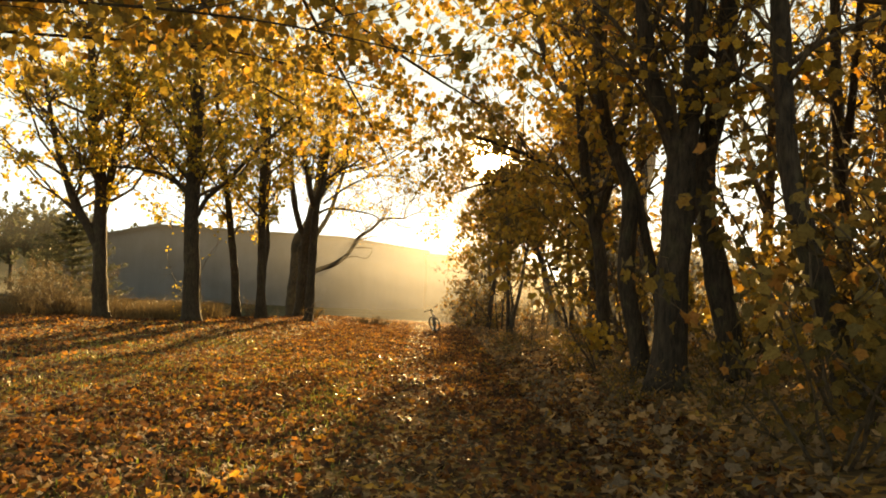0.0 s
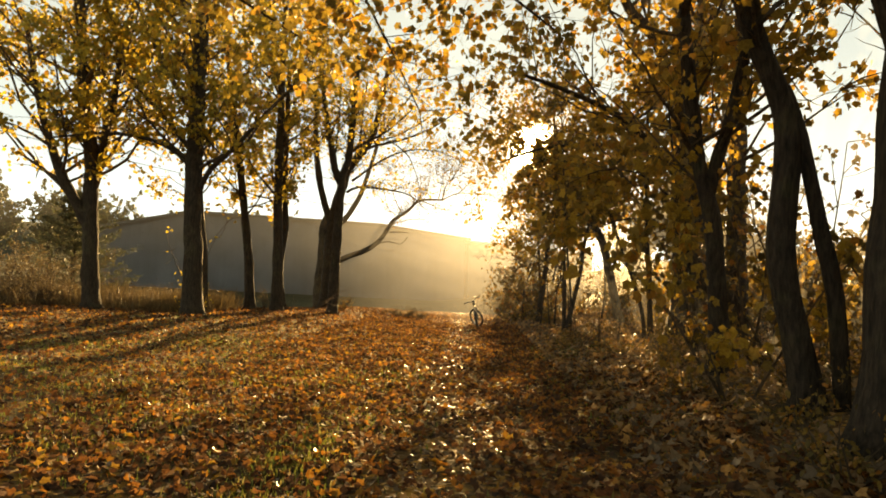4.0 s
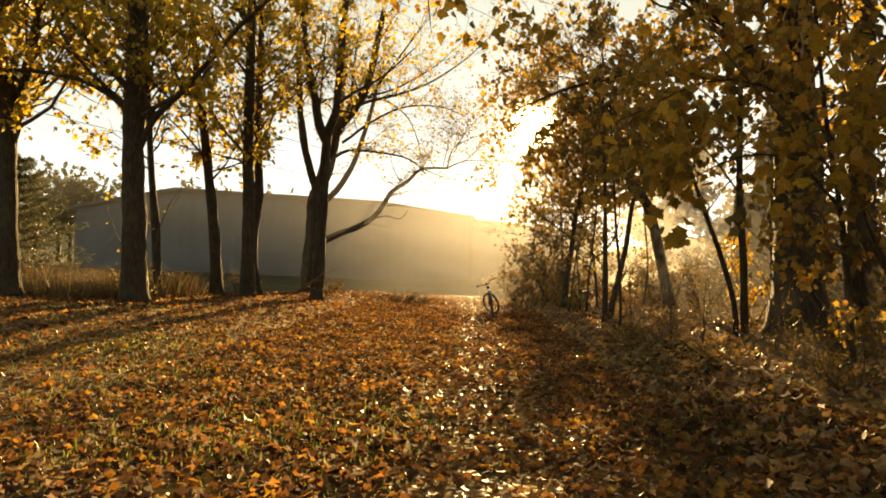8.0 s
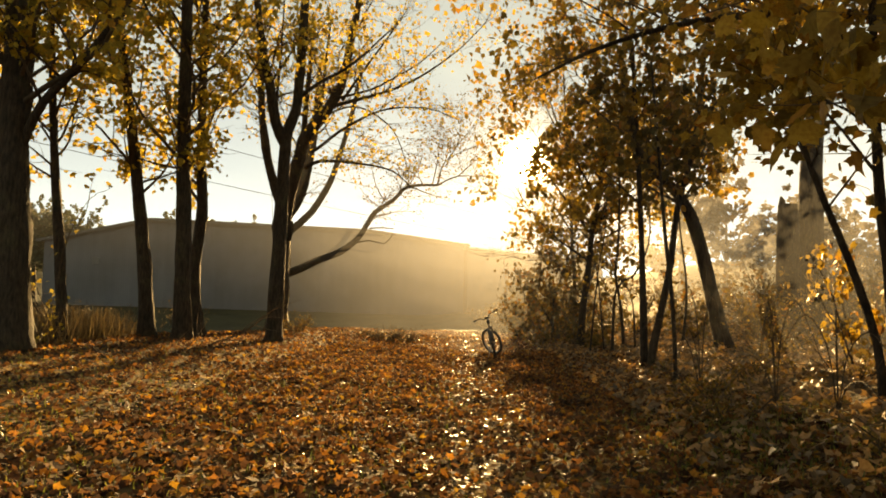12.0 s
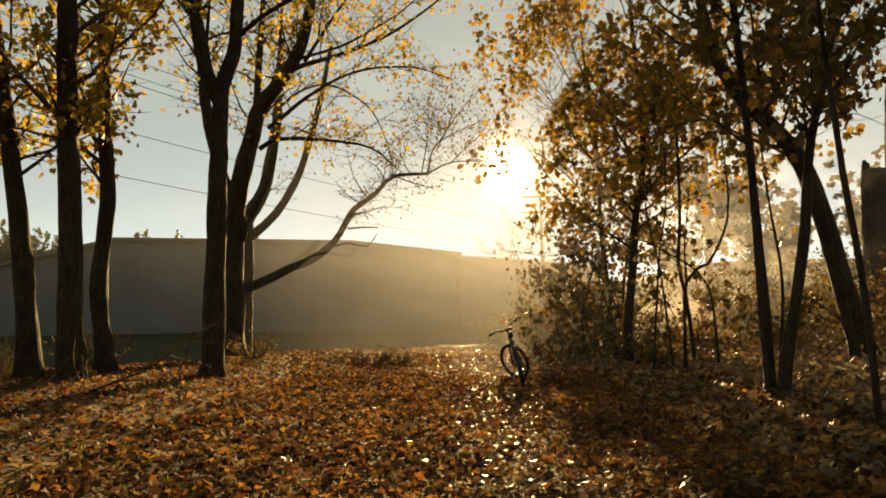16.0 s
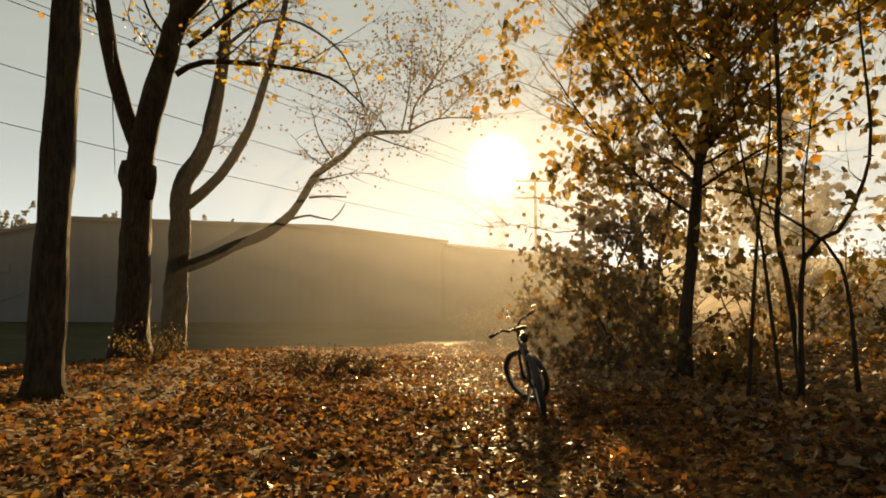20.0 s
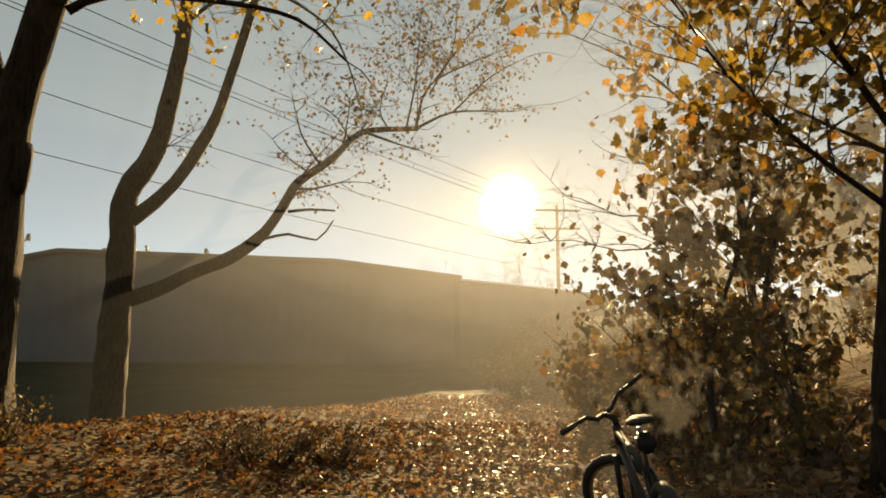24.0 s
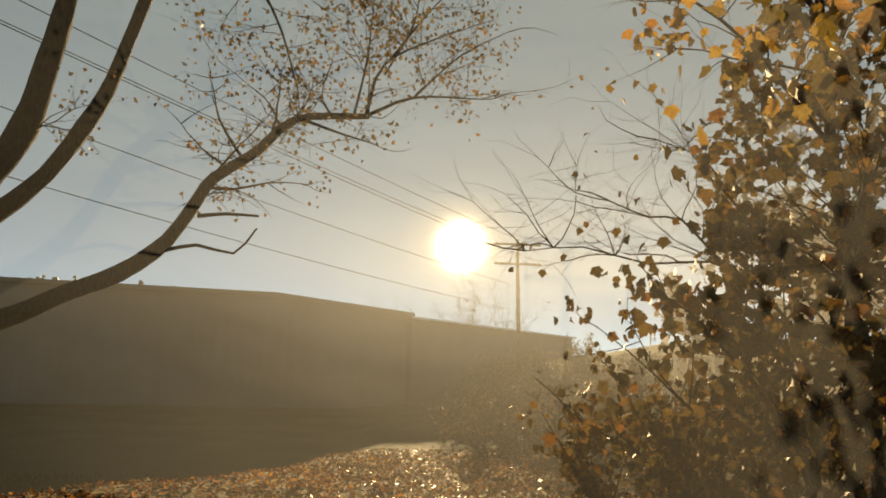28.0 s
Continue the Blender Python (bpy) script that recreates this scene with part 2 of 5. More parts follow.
def height(x, y):
    """The lie of the land: a leafy ride, banks on both sides, a lower field and a brushy bank beside it."""
    x, y = np.asarray(x, float), np.asarray(y, float)
    left = 0.30 * smooth(-2.5, -6.0, x) * smooth(14, 25, y)
    right = 0.38 * smooth(1.0, 4.5, x) * smooth(-2, 5, y)
    path = -0.08 * smooth(18, 30, y) * smooth(2.2, 0.6, np.abs(x + 0.5))
    fall = -1.15 * smooth(31.5, 37, y) * smooth(-0.4, 2.6, carpet_rim(y) - x) - 0.25 * smooth(38, 54, y)
    crest = np.interp(x, FIELD_X, FIELD_Z)
    start = 44 + 10 * smooth(-9, -3, x)
    k = np.clip((y - start) / (76 - start), 0, 1)
    rise = 0.25 * k * k * (3 - 2 * k) + 0.75 * k ** 1.35
    far = 18 * smooth(140, 260, y) * smooth(-40, -120, x) + 9 * smooth(110, 190, y) * smooth(8, 60, x)
    right = right + 1.3 * smooth(3.2, 9.0, x) * smooth(29, 40, y) * smooth(78, 52, y)
    return (left + right + path + fall + waves(x, y)) * (1 - rise) + crest * rise + far


def ground_axis(fine_from, fine_to, step, edges):
    fine = list(np.arange(fine_from, fine_to + 1e-6, step))
    return np.array(sorted(set([round(v, 3) for v in fine + edges])))


def mesh_from(name, verts, faces, mat, smooth_shade=True):
    me = bpy.data.meshes.new(name)
    me.from_pydata(verts, [], faces)
    me.materials.append(mat)
    if smooth_shade:
        me.shade_smooth()
    me.update()
    return me


def ground_material():
    m, nt = material("leafy_ground_and_field")
    out = nt.nodes.new("ShaderNodeOutputMaterial")
    b = node(nt, "ShaderNodeBsdfPrincipled", Roughness=0.95)
    b.inputs["Specular IOR Level"].default_value = 0.08
    vec = object_coords(nt)
    cells = node(nt, "ShaderNodeTexVoronoi", Scale=13.0, Randomness=1.0)
    nt.links.new(vec, cells.inputs["Vector"])
    sep = nt.nodes.new("ShaderNodeSeparateColor")
    nt.links.new(cells.outputs["Color"], sep.inputs[0])
    litter = ramp(nt, [(0.0, (0.045, 0.03, 0.02)), (0.4, (0.12, 0.07, 0.03)), (0.75, (0.24, 0.13, 0.04)), (1.0, (0.34, 0.18, 0.04))], sep.outputs[0])
    coarse = noise_tex(nt, vec, 1.1, 5.0)
    soil = ramp(nt, [(0.4, (0.0, 0.0, 0.0)), (0.62, (0.8, 0.8, 0.8))], coarse.outputs["Fac"])
    near = mix(nt, litter.outputs[0], (0.035, 0.028, 0.018), soil.outputs[0])
    blades = noise_tex(nt, vec, 6.0, 8.0, 0.7)
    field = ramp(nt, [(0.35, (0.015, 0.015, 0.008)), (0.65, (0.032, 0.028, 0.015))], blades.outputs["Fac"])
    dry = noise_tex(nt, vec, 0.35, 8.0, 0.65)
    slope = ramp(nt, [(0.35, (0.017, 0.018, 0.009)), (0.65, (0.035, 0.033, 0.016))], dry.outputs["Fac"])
    pos = nt.nodes.new("ShaderNodeSeparateXYZ")
    nt.links.new(vec, pos.inputs[0])

    def edge(socket, low, high, wobble):
        add = nt.nodes.new("ShaderNodeMath")
        add.operation = "MULTIPLY_ADD"
        nt.links.new(coarse.outputs["Fac"], add.inputs[0])
        add.inputs[1].default_value = wobble
        nt.links.new(socket, add.inputs[2])
        rng = node(nt, "ShaderNodeMapRange")
        rng.inputs["From Min"].default_value, rng.inputs["From Max"].default_value = low, high
        nt.links.new(add.outputs[0], rng.inputs["Value"])
        return rng.outputs[0]
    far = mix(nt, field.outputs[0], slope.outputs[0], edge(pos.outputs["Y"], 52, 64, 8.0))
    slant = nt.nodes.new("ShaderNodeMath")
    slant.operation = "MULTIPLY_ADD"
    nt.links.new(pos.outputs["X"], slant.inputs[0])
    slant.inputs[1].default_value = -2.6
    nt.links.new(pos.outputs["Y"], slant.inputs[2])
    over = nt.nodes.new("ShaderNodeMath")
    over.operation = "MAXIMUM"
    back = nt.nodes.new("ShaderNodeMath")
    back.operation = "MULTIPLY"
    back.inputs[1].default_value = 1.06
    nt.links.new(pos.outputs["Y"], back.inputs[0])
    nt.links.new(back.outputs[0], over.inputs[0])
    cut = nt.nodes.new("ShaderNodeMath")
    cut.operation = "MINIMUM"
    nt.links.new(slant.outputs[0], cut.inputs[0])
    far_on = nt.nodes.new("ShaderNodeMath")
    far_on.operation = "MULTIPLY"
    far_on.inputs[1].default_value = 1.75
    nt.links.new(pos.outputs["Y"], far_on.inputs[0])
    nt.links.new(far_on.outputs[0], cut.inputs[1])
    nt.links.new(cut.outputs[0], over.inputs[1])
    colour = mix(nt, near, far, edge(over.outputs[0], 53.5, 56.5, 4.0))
    nt.links.new(colour, b.inputs["Base Color"])
    nt.links.new(bump(nt, cells.outputs["Distance"], 0.6, 0.03), b.inputs["Normal"])
    nt.links.new(b.outputs[0], out.inputs["Surface"])
    return m


gx = ground_axis(-16, 12, 0.2, [-1500, -700, -350, -200, -150, -120, -95, -80, -70, -62, -54, -48, -43, -38, -34, -31, -28, -25, -22, -20, -18, 14, 17, 21, 26, 32, 40, 55, 80, 130, 250, 600, 1500])
gy = ground_axis(-6, 48, 0.2, [-1000, -300, -80, -30, -12, 50, 52, 54, 56, 58, 60, 62, 64, 66, 68, 70, 72, 74, 76, 78, 80, 82, 84, 88, 95, 105, 120, 140, 160, 180, 200, 220, 240, 260, 300, 400, 700, 1500])
GX, GY = np.meshgrid(gx, gy)
GZ = height(GX, GY)
rows_n, cols_n = GX.shape
gverts = np.stack([GX, GY, GZ], -1).reshape(-1, 3)
gfaces = [(r * cols_n + c, r * cols_n + c + 1, (r + 1) * cols_n + c + 1, (r + 1) * cols_n + c) for r in range(rows_n - 1) for c in range(cols_n - 1)]
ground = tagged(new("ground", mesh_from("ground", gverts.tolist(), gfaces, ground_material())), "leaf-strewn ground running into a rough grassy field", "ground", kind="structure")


def floor_at(x, y):
    return float(height(x, y))


# ---- builders ----
class Tubes:
    """Gathers round, tapering tubes into one mesh."""

    def __init__(self):
        self.verts, self.faces = [], []

    def add(self, points, radii, sides=8, rough=0.0, seed=0.0):
        pts = [Vector(p) for p in points]
        start = len(self.verts)
        side = None
        for i, p in enumerate(pts):
            ahead = (pts[min(i + 1, len(pts) - 1)] - pts[max(i - 1, 0)]).normalized()
            if side is None:
                side = ahead.orthogonal().normalized()
            side = (side - ahead * side.dot(ahead)).normalized()
            other = ahead.cross(side)
            for k in range(sides):
                a = 2 * math.pi * k / sides
                r = radii[i]
                if rough:
                    q = Vector((math.cos(a) * 1.7 + seed, math.sin(a) * 1.7, p.z * 1.3 + seed))
                    r *= 1 + rough * noise.noise(q) + 0.5 * rough * noise.noise(q * 3.1)
                self.verts.append(tuple(p + (side * math.cos(a) + other * math.sin(a)) * r))
        n = len(pts)
        for i in range(n - 1):
            for k in range(sides):
                a, b = start + i * sides + k, start + i * sides + (k + 1) % sides
                self.faces.append((a, b, b + sides, a + sides))
        self.faces.append(tuple(start + k for k in range(sides))[::-1])
        self.faces.append(tuple(start + (n - 1) * sides + k for k in range(sides)))

    def mesh(self, name, mat):
        return mesh_from(name, self.verts, self.faces, mat)


def curve(points, step=0.25):
    """A smooth line through the points (Catmull-Rom), with the share of its length at each place."""
    p = [Vector(q) for q in points]
    p = [p[0] * 2 - p[1]] + p + [p[-1] * 2 - p[-2]]
    line = []
    for i in range(1, len(p) - 2):
        a, b, c, d = p[i - 1], p[i], p[i + 1], p[i + 2]
        n = max(2, int((c - b).length / step))
        for k in range(n):
            t = k / n
            line.append(0.5 * ((2 * b) + (c - a) * t + (2 * a - 5 * b + 4 * c - d) * t * t + (3 * b - a - 3 * c + d) * t ** 3))
    line.append(p[-2])
    run, total = [0.0], 0.0
    for a, b in zip(line, line[1:]):
        total += (b - a).length
        run.append(total)
    return line, [r / total for r in run]


def part(name, me, parent, label="", kind=""):
    ob = new(name, me)
    ob.parent = parent
    return tagged(ob, label, kind=kind)


def star(tips, notch, stem):
    """The outline of a lobed leaf, one unit from middle to tip."""
    out = []
    for i, (angle, r) in enumerate(tips):
        out.append((r * math.cos(radians(angle)), r * math.sin(radians(angle))))
        if i < len(tips) - 1:
            mid = (angle + tips[i + 1][0]) / 2
            out.append((notch * math.cos(radians(mid)), notch * math.sin(radians(mid))))
    return out + [(-0.12, -stem), (0.12, -stem)]


LOBED = star([(-25, 0.74), (32, 0.98), (90, 1.08), (148, 0.98), (205, 0.74)], 0.64, 0.42)
HALF = [(0.07, -0.42), (0.28, -0.44), (0.62, -0.36), (0.58, -0.14), (0.72, -0.02), (1.0, 0.26), (0.76, 0.30), (0.70, 0.52), (0.44, 0.38), (0.46, 0.72), (0.26, 0.74)]
MAPLE = HALF + [(0.0, 1.1)] + [(-x, y) for x, y in reversed(HALF)]
SIMPLE = [(0.55, -0.3), (0.85, 0.35), (0.3, 0.4), (0.0, 1.0), (-0.3, 0.4), (-0.85, 0.35), (-0.55, -0.3)]
OVAL = [(0.0, -0.5), (0.3, -0.15), (0.28, 0.25), (0.0, 0.7), (-0.28, 0.25), (-0.3, -0.15)]


def leaf_mesh(name, outline, places, sizes, normals, spins, mat, curl=0.25, rng=None):
    """Many leaves in one mesh, each an island of its own, cupped and turned."""
    n, k = len(places), len(outline)
    o = np.array(outline)
    fold = curl * (np.abs(o[:, 0]) ** 1.3) - 0.6 * curl * np.clip(o[:, 1], 0, 2) ** 2
    local = np.column_stack([o, fold])
    bend = rng.uniform(-0.6, 1.6, n)
    nz = normals / np.linalg.norm(normals, axis=1, keepdims=True)
    ref = np.where(np.abs(nz[:, 2:3]) < 0.9, np.array([[0, 0, 1.0]]), np.array([[1.0, 0, 0]]))
    ax = np.cross(ref, nz)
    ax /= np.linalg.norm(ax, axis=1, keepdims=True)
    ay = np.cross(nz, ax)
    c, s = np.cos(spins)[:, None], np.sin(spins)[:, None]
    ux, uy = ax * c + ay * s, ay * c - ax * s
    wide = sizes * rng.uniform(0.75, 1.05, n)
    v = (places[:, None, :] + local[None, :, 0:1] * (ux * wide[:, None])[:, None, :] + local[None, :, 1:2] * (uy * sizes[:, None])[:, None, :]
         + local[None, :, 2:3] * (nz * (sizes * bend)[:, None])[:, None, :])
    me = bpy.data.meshes.new(name)
    me.vertices.add(n * k)
    me.vertices.foreach_set("co", v.reshape(-1).astype(np.float32))
    me.loops.add(n * k)
    me.loops.foreach_set("vertex_index", np.arange(n * k, dtype=np.int32))
    me.polygons.add(n)
    me.polygons.foreach_set("loop_start", np.arange(0, n * k, k, dtype=np.int32))
    me.polygons.foreach_set("loop_total", np.full(n, k, dtype=np.int32))
    me.materials.append(mat)
    me.update(calc_edges=True)
    return me


def wander(rng, start, way, length, steps, lift, waver):
    """A branch's crooked line."""
    p, d, line = Vector(start), Vector(way).normalized(), [Vector(start)]
    for _ in range(steps):
        d = (d + Vector((rng.normal(), rng.normal(), rng.normal())) * waver + Vector((0, 0, lift))).normalized()
        p = p + d * (length / steps)
        line.append(p.copy())
    return line


# floor spots meant to be sunlit (x, y, radius); leaves above them are removed
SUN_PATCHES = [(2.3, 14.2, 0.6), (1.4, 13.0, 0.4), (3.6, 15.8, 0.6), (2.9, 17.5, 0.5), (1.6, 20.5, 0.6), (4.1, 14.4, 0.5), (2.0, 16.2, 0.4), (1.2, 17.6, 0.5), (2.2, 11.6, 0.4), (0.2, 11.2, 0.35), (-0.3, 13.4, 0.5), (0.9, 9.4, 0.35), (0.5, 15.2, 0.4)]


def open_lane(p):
    """Share of leaves cut away: a lane shaped along the walk so the sun shows through, and gaps that light chosen spots
    of the wood's floor.
    """
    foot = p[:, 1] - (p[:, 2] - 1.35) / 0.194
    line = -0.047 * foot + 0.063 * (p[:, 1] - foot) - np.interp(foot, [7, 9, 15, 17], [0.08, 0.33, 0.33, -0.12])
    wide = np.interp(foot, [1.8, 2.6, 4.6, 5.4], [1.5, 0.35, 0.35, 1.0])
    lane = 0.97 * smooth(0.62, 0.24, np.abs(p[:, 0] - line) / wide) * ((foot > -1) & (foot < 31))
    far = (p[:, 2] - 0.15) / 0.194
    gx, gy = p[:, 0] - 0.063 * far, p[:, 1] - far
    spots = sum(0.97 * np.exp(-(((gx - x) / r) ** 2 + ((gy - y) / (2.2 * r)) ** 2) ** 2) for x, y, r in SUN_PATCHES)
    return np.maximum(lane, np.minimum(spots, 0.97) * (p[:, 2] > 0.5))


def tree(label, stems, bark, leaves, leaf_mat, outline, leaf_size=0.075, seed=1, boughs=7, bough_len=2.4, crown_from=3.0, lift=0.06,
         flare=1.45, extra=(), name="tree", sparse=0.0, droop=0.25, twigs_per=6, sides=10, bare=()):
    """A tree from its main stems (points, thick, thin). Boughs and twigs grow from the stems; leaves hang in clumps along the twigs."""
    rng = np.random.default_rng(seed)
    root = Vector(stems[0][0][0])
    thing = tagged(new(name), label, "tree")
    thing.location = root
    shift = Matrix.Translation(-root)
    anchors, twigs = [], Tubes()

    def put(tubes, part_name, mat, text="", kind=""):
        me = tubes.mesh(part_name, mat)
        me.transform(shift)
        return part(part_name, me, thing, text, kind)

    lines = []
    for i, (pts, thick, thin) in enumerate(stems):
        line, share = curve(pts)
        radii = []
        for p, s in zip(line, share):
            r = thick + (thin - thick) * s
            if i == 0:
                r *= 1 + (flare - 1) * math.exp(-max(0.0, p.z - root.z) / 0.22)
            radii.append(r)
        t = Tubes()
        t.add(line, radii, sides, 0.22, seed * 3.7 + i)
        put(t, "trunk" if i == 0 else "limb", bark)
        lines.append((line, radii))
    for pts, thick, thin in extra:
        line, share = curve(pts)
        t = Tubes()
        t.add(line, [thick + (thin - thick) * s for s in share], 7, 0.15, seed + len(lines))
        put(t, "limb", bark)
        lines.append((line, [thick + (thin - thick) * s for s in share]))

    def twig(start, way, length, r):
        line = wander(rng, start, way, length, 4, lift * 0.5, 0.22)
        twigs.add(line, [r * (1 - 0.8 * k / 4) for k in range(5)], 3)
        for k in range(1, 5):
            for _ in range(2):
                anchors.append(line[k] + Vector(rng.normal(0, 0.07, 3) * (1, 1, 0.6)) - Vector((0, 0, 0.04)))

    for li, (line, radii) in enumerate(lines):
        usable = [k for k, p in enumerate(line) if p.z > root.z + crown_from and k > len(line) * (0.1 if li else 0.3)]
        if not usable or li in bare:
            continue
        reach = sum((line[k] - line[k - 1]).length for k in usable)
        for _ in range(max(2, round(boughs * min(1.3, reach / 4.5)))):
            k = usable[int(rng.integers(len(usable)))]
            stem_way = (line[min(k + 1, len(line) - 1)] - line[k - 1]).normalized()
            a = rng.uniform(0, 2 * math.pi)
            out = Vector((math.cos(a), math.sin(a), rng.uniform(0.0, 0.7)))
            way = (out + stem_way * 0.5).normalized()
            length = bough_len * rng.uniform(0.5, 1.15)
            r = max(0.008, min(radii[k] * 0.4, 0.012 * length + 0.012))
            bough = wander(rng, line[k], way, length, 6, lift, 0.14)
            twigs.add(bough, [r * (1 - 0.75 * j / 6) for j in range(7)], 5)
            for _ in range(twigs_per):
                j = int(rng.integers(1, 7))
                b_way = (bough[j] - bough[j - 1]).normalized()
                side = Vector(rng.normal(0, 1, 3) * (1, 1, 0.4))
                twig(bough[j], b_way * 0.8 + side * 0.7 + Vector((0, 0, -droop)), rng.uniform(0.4, 1.1), r * 0.4)
            twig(bough[-1], bough[-1] - bough[-2], 0.6, r * 0.35)
        twig(line[-1], line[-1] - line[-2], 0.9, 0.012)
    if twigs.verts:
        put(twigs, "branchwork", TWIG, "", "stuff")
    if leaves and anchors:
        base = np.array([tuple(a) for a in anchors])
        load = np.repeat(rng.random(len(base) // 8 + 1) ** 2.2 + 0.03, 8)[:len(base)]
        load[rng.random(len(base)) < sparse] = 0
        pick = rng.choice(len(base), leaves, p=load / load.sum())
        tuft = rng.normal(0, 0.09, (len(base), 4, 3))
        places = base[pick] + tuft[pick, rng.integers(4, size=leaves)] + rng.normal(0, 0.055, (leaves, 3))
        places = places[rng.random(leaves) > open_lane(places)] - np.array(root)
        leaves = len(places)
        normals = rng.normal(0, 1, (leaves, 3)) * np.array([1, 1, 0.6]) + np.array([0, 0, 0.25])
        me = leaf_mesh("crown", outline, places, leaf_size * rng.uniform(0.6, 1.3, leaves), normals, rng.normal(math.pi, 0.9, leaves), leaf_mat, 0.3, rng)
        part("crown", me, thing, "", "stuff")
    return thing


def stand(x, y, *rest):
    """A stem's points, its foot sunk a little into the ground."""
    return [(x, y, floor_at(x, y) - 0.06), *rest]


# ---- the trees along the open side of the ride ----
OPEN_SIDE = "golden-leaved maple with grey-brown bark on the leafy bank"
tree(OPEN_SIDE + ", forked low", [
    (stand(-11.75, 25.4, (-11.85, 25.4, 1.6), (-11.96, 25.4, 3.2), (-12.08, 25.4, 5.2), (-12.4, 25.4, 6.8), (-12.9, 25.4, 12.5)), 0.27, 0.09),
    ([(-11.93, 25.4, 2.7), (-12.3, 25.3, 3.4), (-12.8, 25.2, 4.3), (-13.2, 25.1, 5.4), (-13.6, 25.0, 6.8), (-14.0, 24.9, 8.8)], 0.18, 0.06),
    ([(-11.97, 25.4, 3.6), (-11.85, 25.5, 4.6), (-11.6, 25.6, 6.4), (-11.5, 25.7, 7.6), (-11.2, 25.8, 9.8)], 0.16, 0.06)],
    BARK, 9000, GOLD, LOBED, 0.085, 11, 20, 4.2, 2.8)
tree(OPEN_SIDE + ", thick straight trunk", [
    (stand(-8.42, 24.8, (-8.5, 24.8, 2.2), (-8.6, 24.8, 4.0), (-8.59, 24.8, 6.7), (-8.6, 24.8, 12.5)), 0.29, 0.15),
    ([(-8.5, 24.8, 3.7), (-8.07, 24.7, 4.5), (-7.35, 24.5, 5.1), (-6.06, 24.2, 6.4), (-5.0, 24.0, 7.3)], 0.085, 0.03),
    ([(-8.65, 24.8, 4.5), (-9.07, 24.7, 4.95), (-9.8, 24.5, 5.3), (-11.0, 24.2, 5.4), (-12.4, 24.0, 5.2)], 0.07, 0.025),
    ([(-8.62, 24.8, 5.0), (-9.2, 24.9, 5.6), (-9.75, 25.0, 6.2), (-10.6, 25.1, 7.0), (-11.4, 25.1, 8.2)], 0.08, 0.03)],
    BARK, 9500, GOLD, LOBED, 0.085, 12, 20, 3.9, 2.6)
tree(OPEN_SIDE + ", slender", [
    (stand(-8.95, 27.2, (-9.1, 27.2, 2.2), (-9.27, 27.2, 3.6), (-9.45, 27.2, 5.7), (-9.7, 27.2, 9.0)), 0.115, 0.05)],
    BARK, 1500, GOLD, SIMPLE, 0.09, 13, 16, 1.7, 1.6)
tree(OPEN_SIDE + ", leaning slightly", [
    (stand(-8.12, 29.2, (-8.3, 29.2, 2.2), (-8.68, 29.2, 4.9), (-9.0, 29.2, 6.9), (-9.5, 29.2, 10.0)), 0.18, 0.07)],
    BARK, 2600, GOLD, SIMPLE, 0.09, 14, 22, 2.3, 1.9)
tree(OPEN_SIDE + ", tall and straight", [
    (stand(-6.92, 28.2, (-6.98, 28.2, 2.9), (-7.06, 28.2, 4.7), (-7.1, 28.2, 7.7), (-7.1, 28.2, 10.5)), 0.19, 0.09)],
    BARK, 3200, GOLD, SIMPLE, 0.09, 15, 26, 2.6, 3.6)
tree(OPEN_SIDE + ", thin and straight", [
    (stand(-7.18, 29.8, (-7.34, 29.8, 1.75), (-7.22, 29.8, 3.2), (-7.3, 29.8, 5.2), (-7.32, 29.8, 9.0)), 0.155, 0.08)],
    BARK, 1800, GOLD, SIMPLE, 0.09, 16, 20, 2.0, 2.6)
tree("grey-brown maple with knobbly fork and few leaves", [
    (stand(-5.36, 29.7, (-5.29, 29.7, 2.75), (-5.23, 29.7, 4.6), (-5.2, 29.7, 5.2), (-5.0, 29.7, 5.7), (-4.93, 29.7, 6.6), (-4.8, 29.7, 9.5)), 0.19, 0.09),
    ([(-5.22, 29.7, 4.9), (-5.47, 29.7, 5.4), (-5.62, 29.7, 6.2), (-5.85, 29.7, 7.2), (-6.2, 29.7, 9.5)], 0.13, 0.06)],
    BARK, 1500, GOLD, SIMPLE, 0.08, 17, 9, 1.8, 5.5, extra=[([(-5.5, 29.7, 5.5), (-5.43, 29.75, 6.9), (-5.38, 29.8, 8.6)], 0.035, 0.015), ([(-5.63, 29.7, 6.4), (-5.3, 29.8, 6.95), (-5.0, 29.9, 7.6)], 0.035, 0.012), ([(-4.93, 29.7, 6.0), (-4.5, 29.6, 6.3), (-3.6, 29.5, 6.8), (-2.7, 29.4, 7.6)], 0.05, 0.015)])
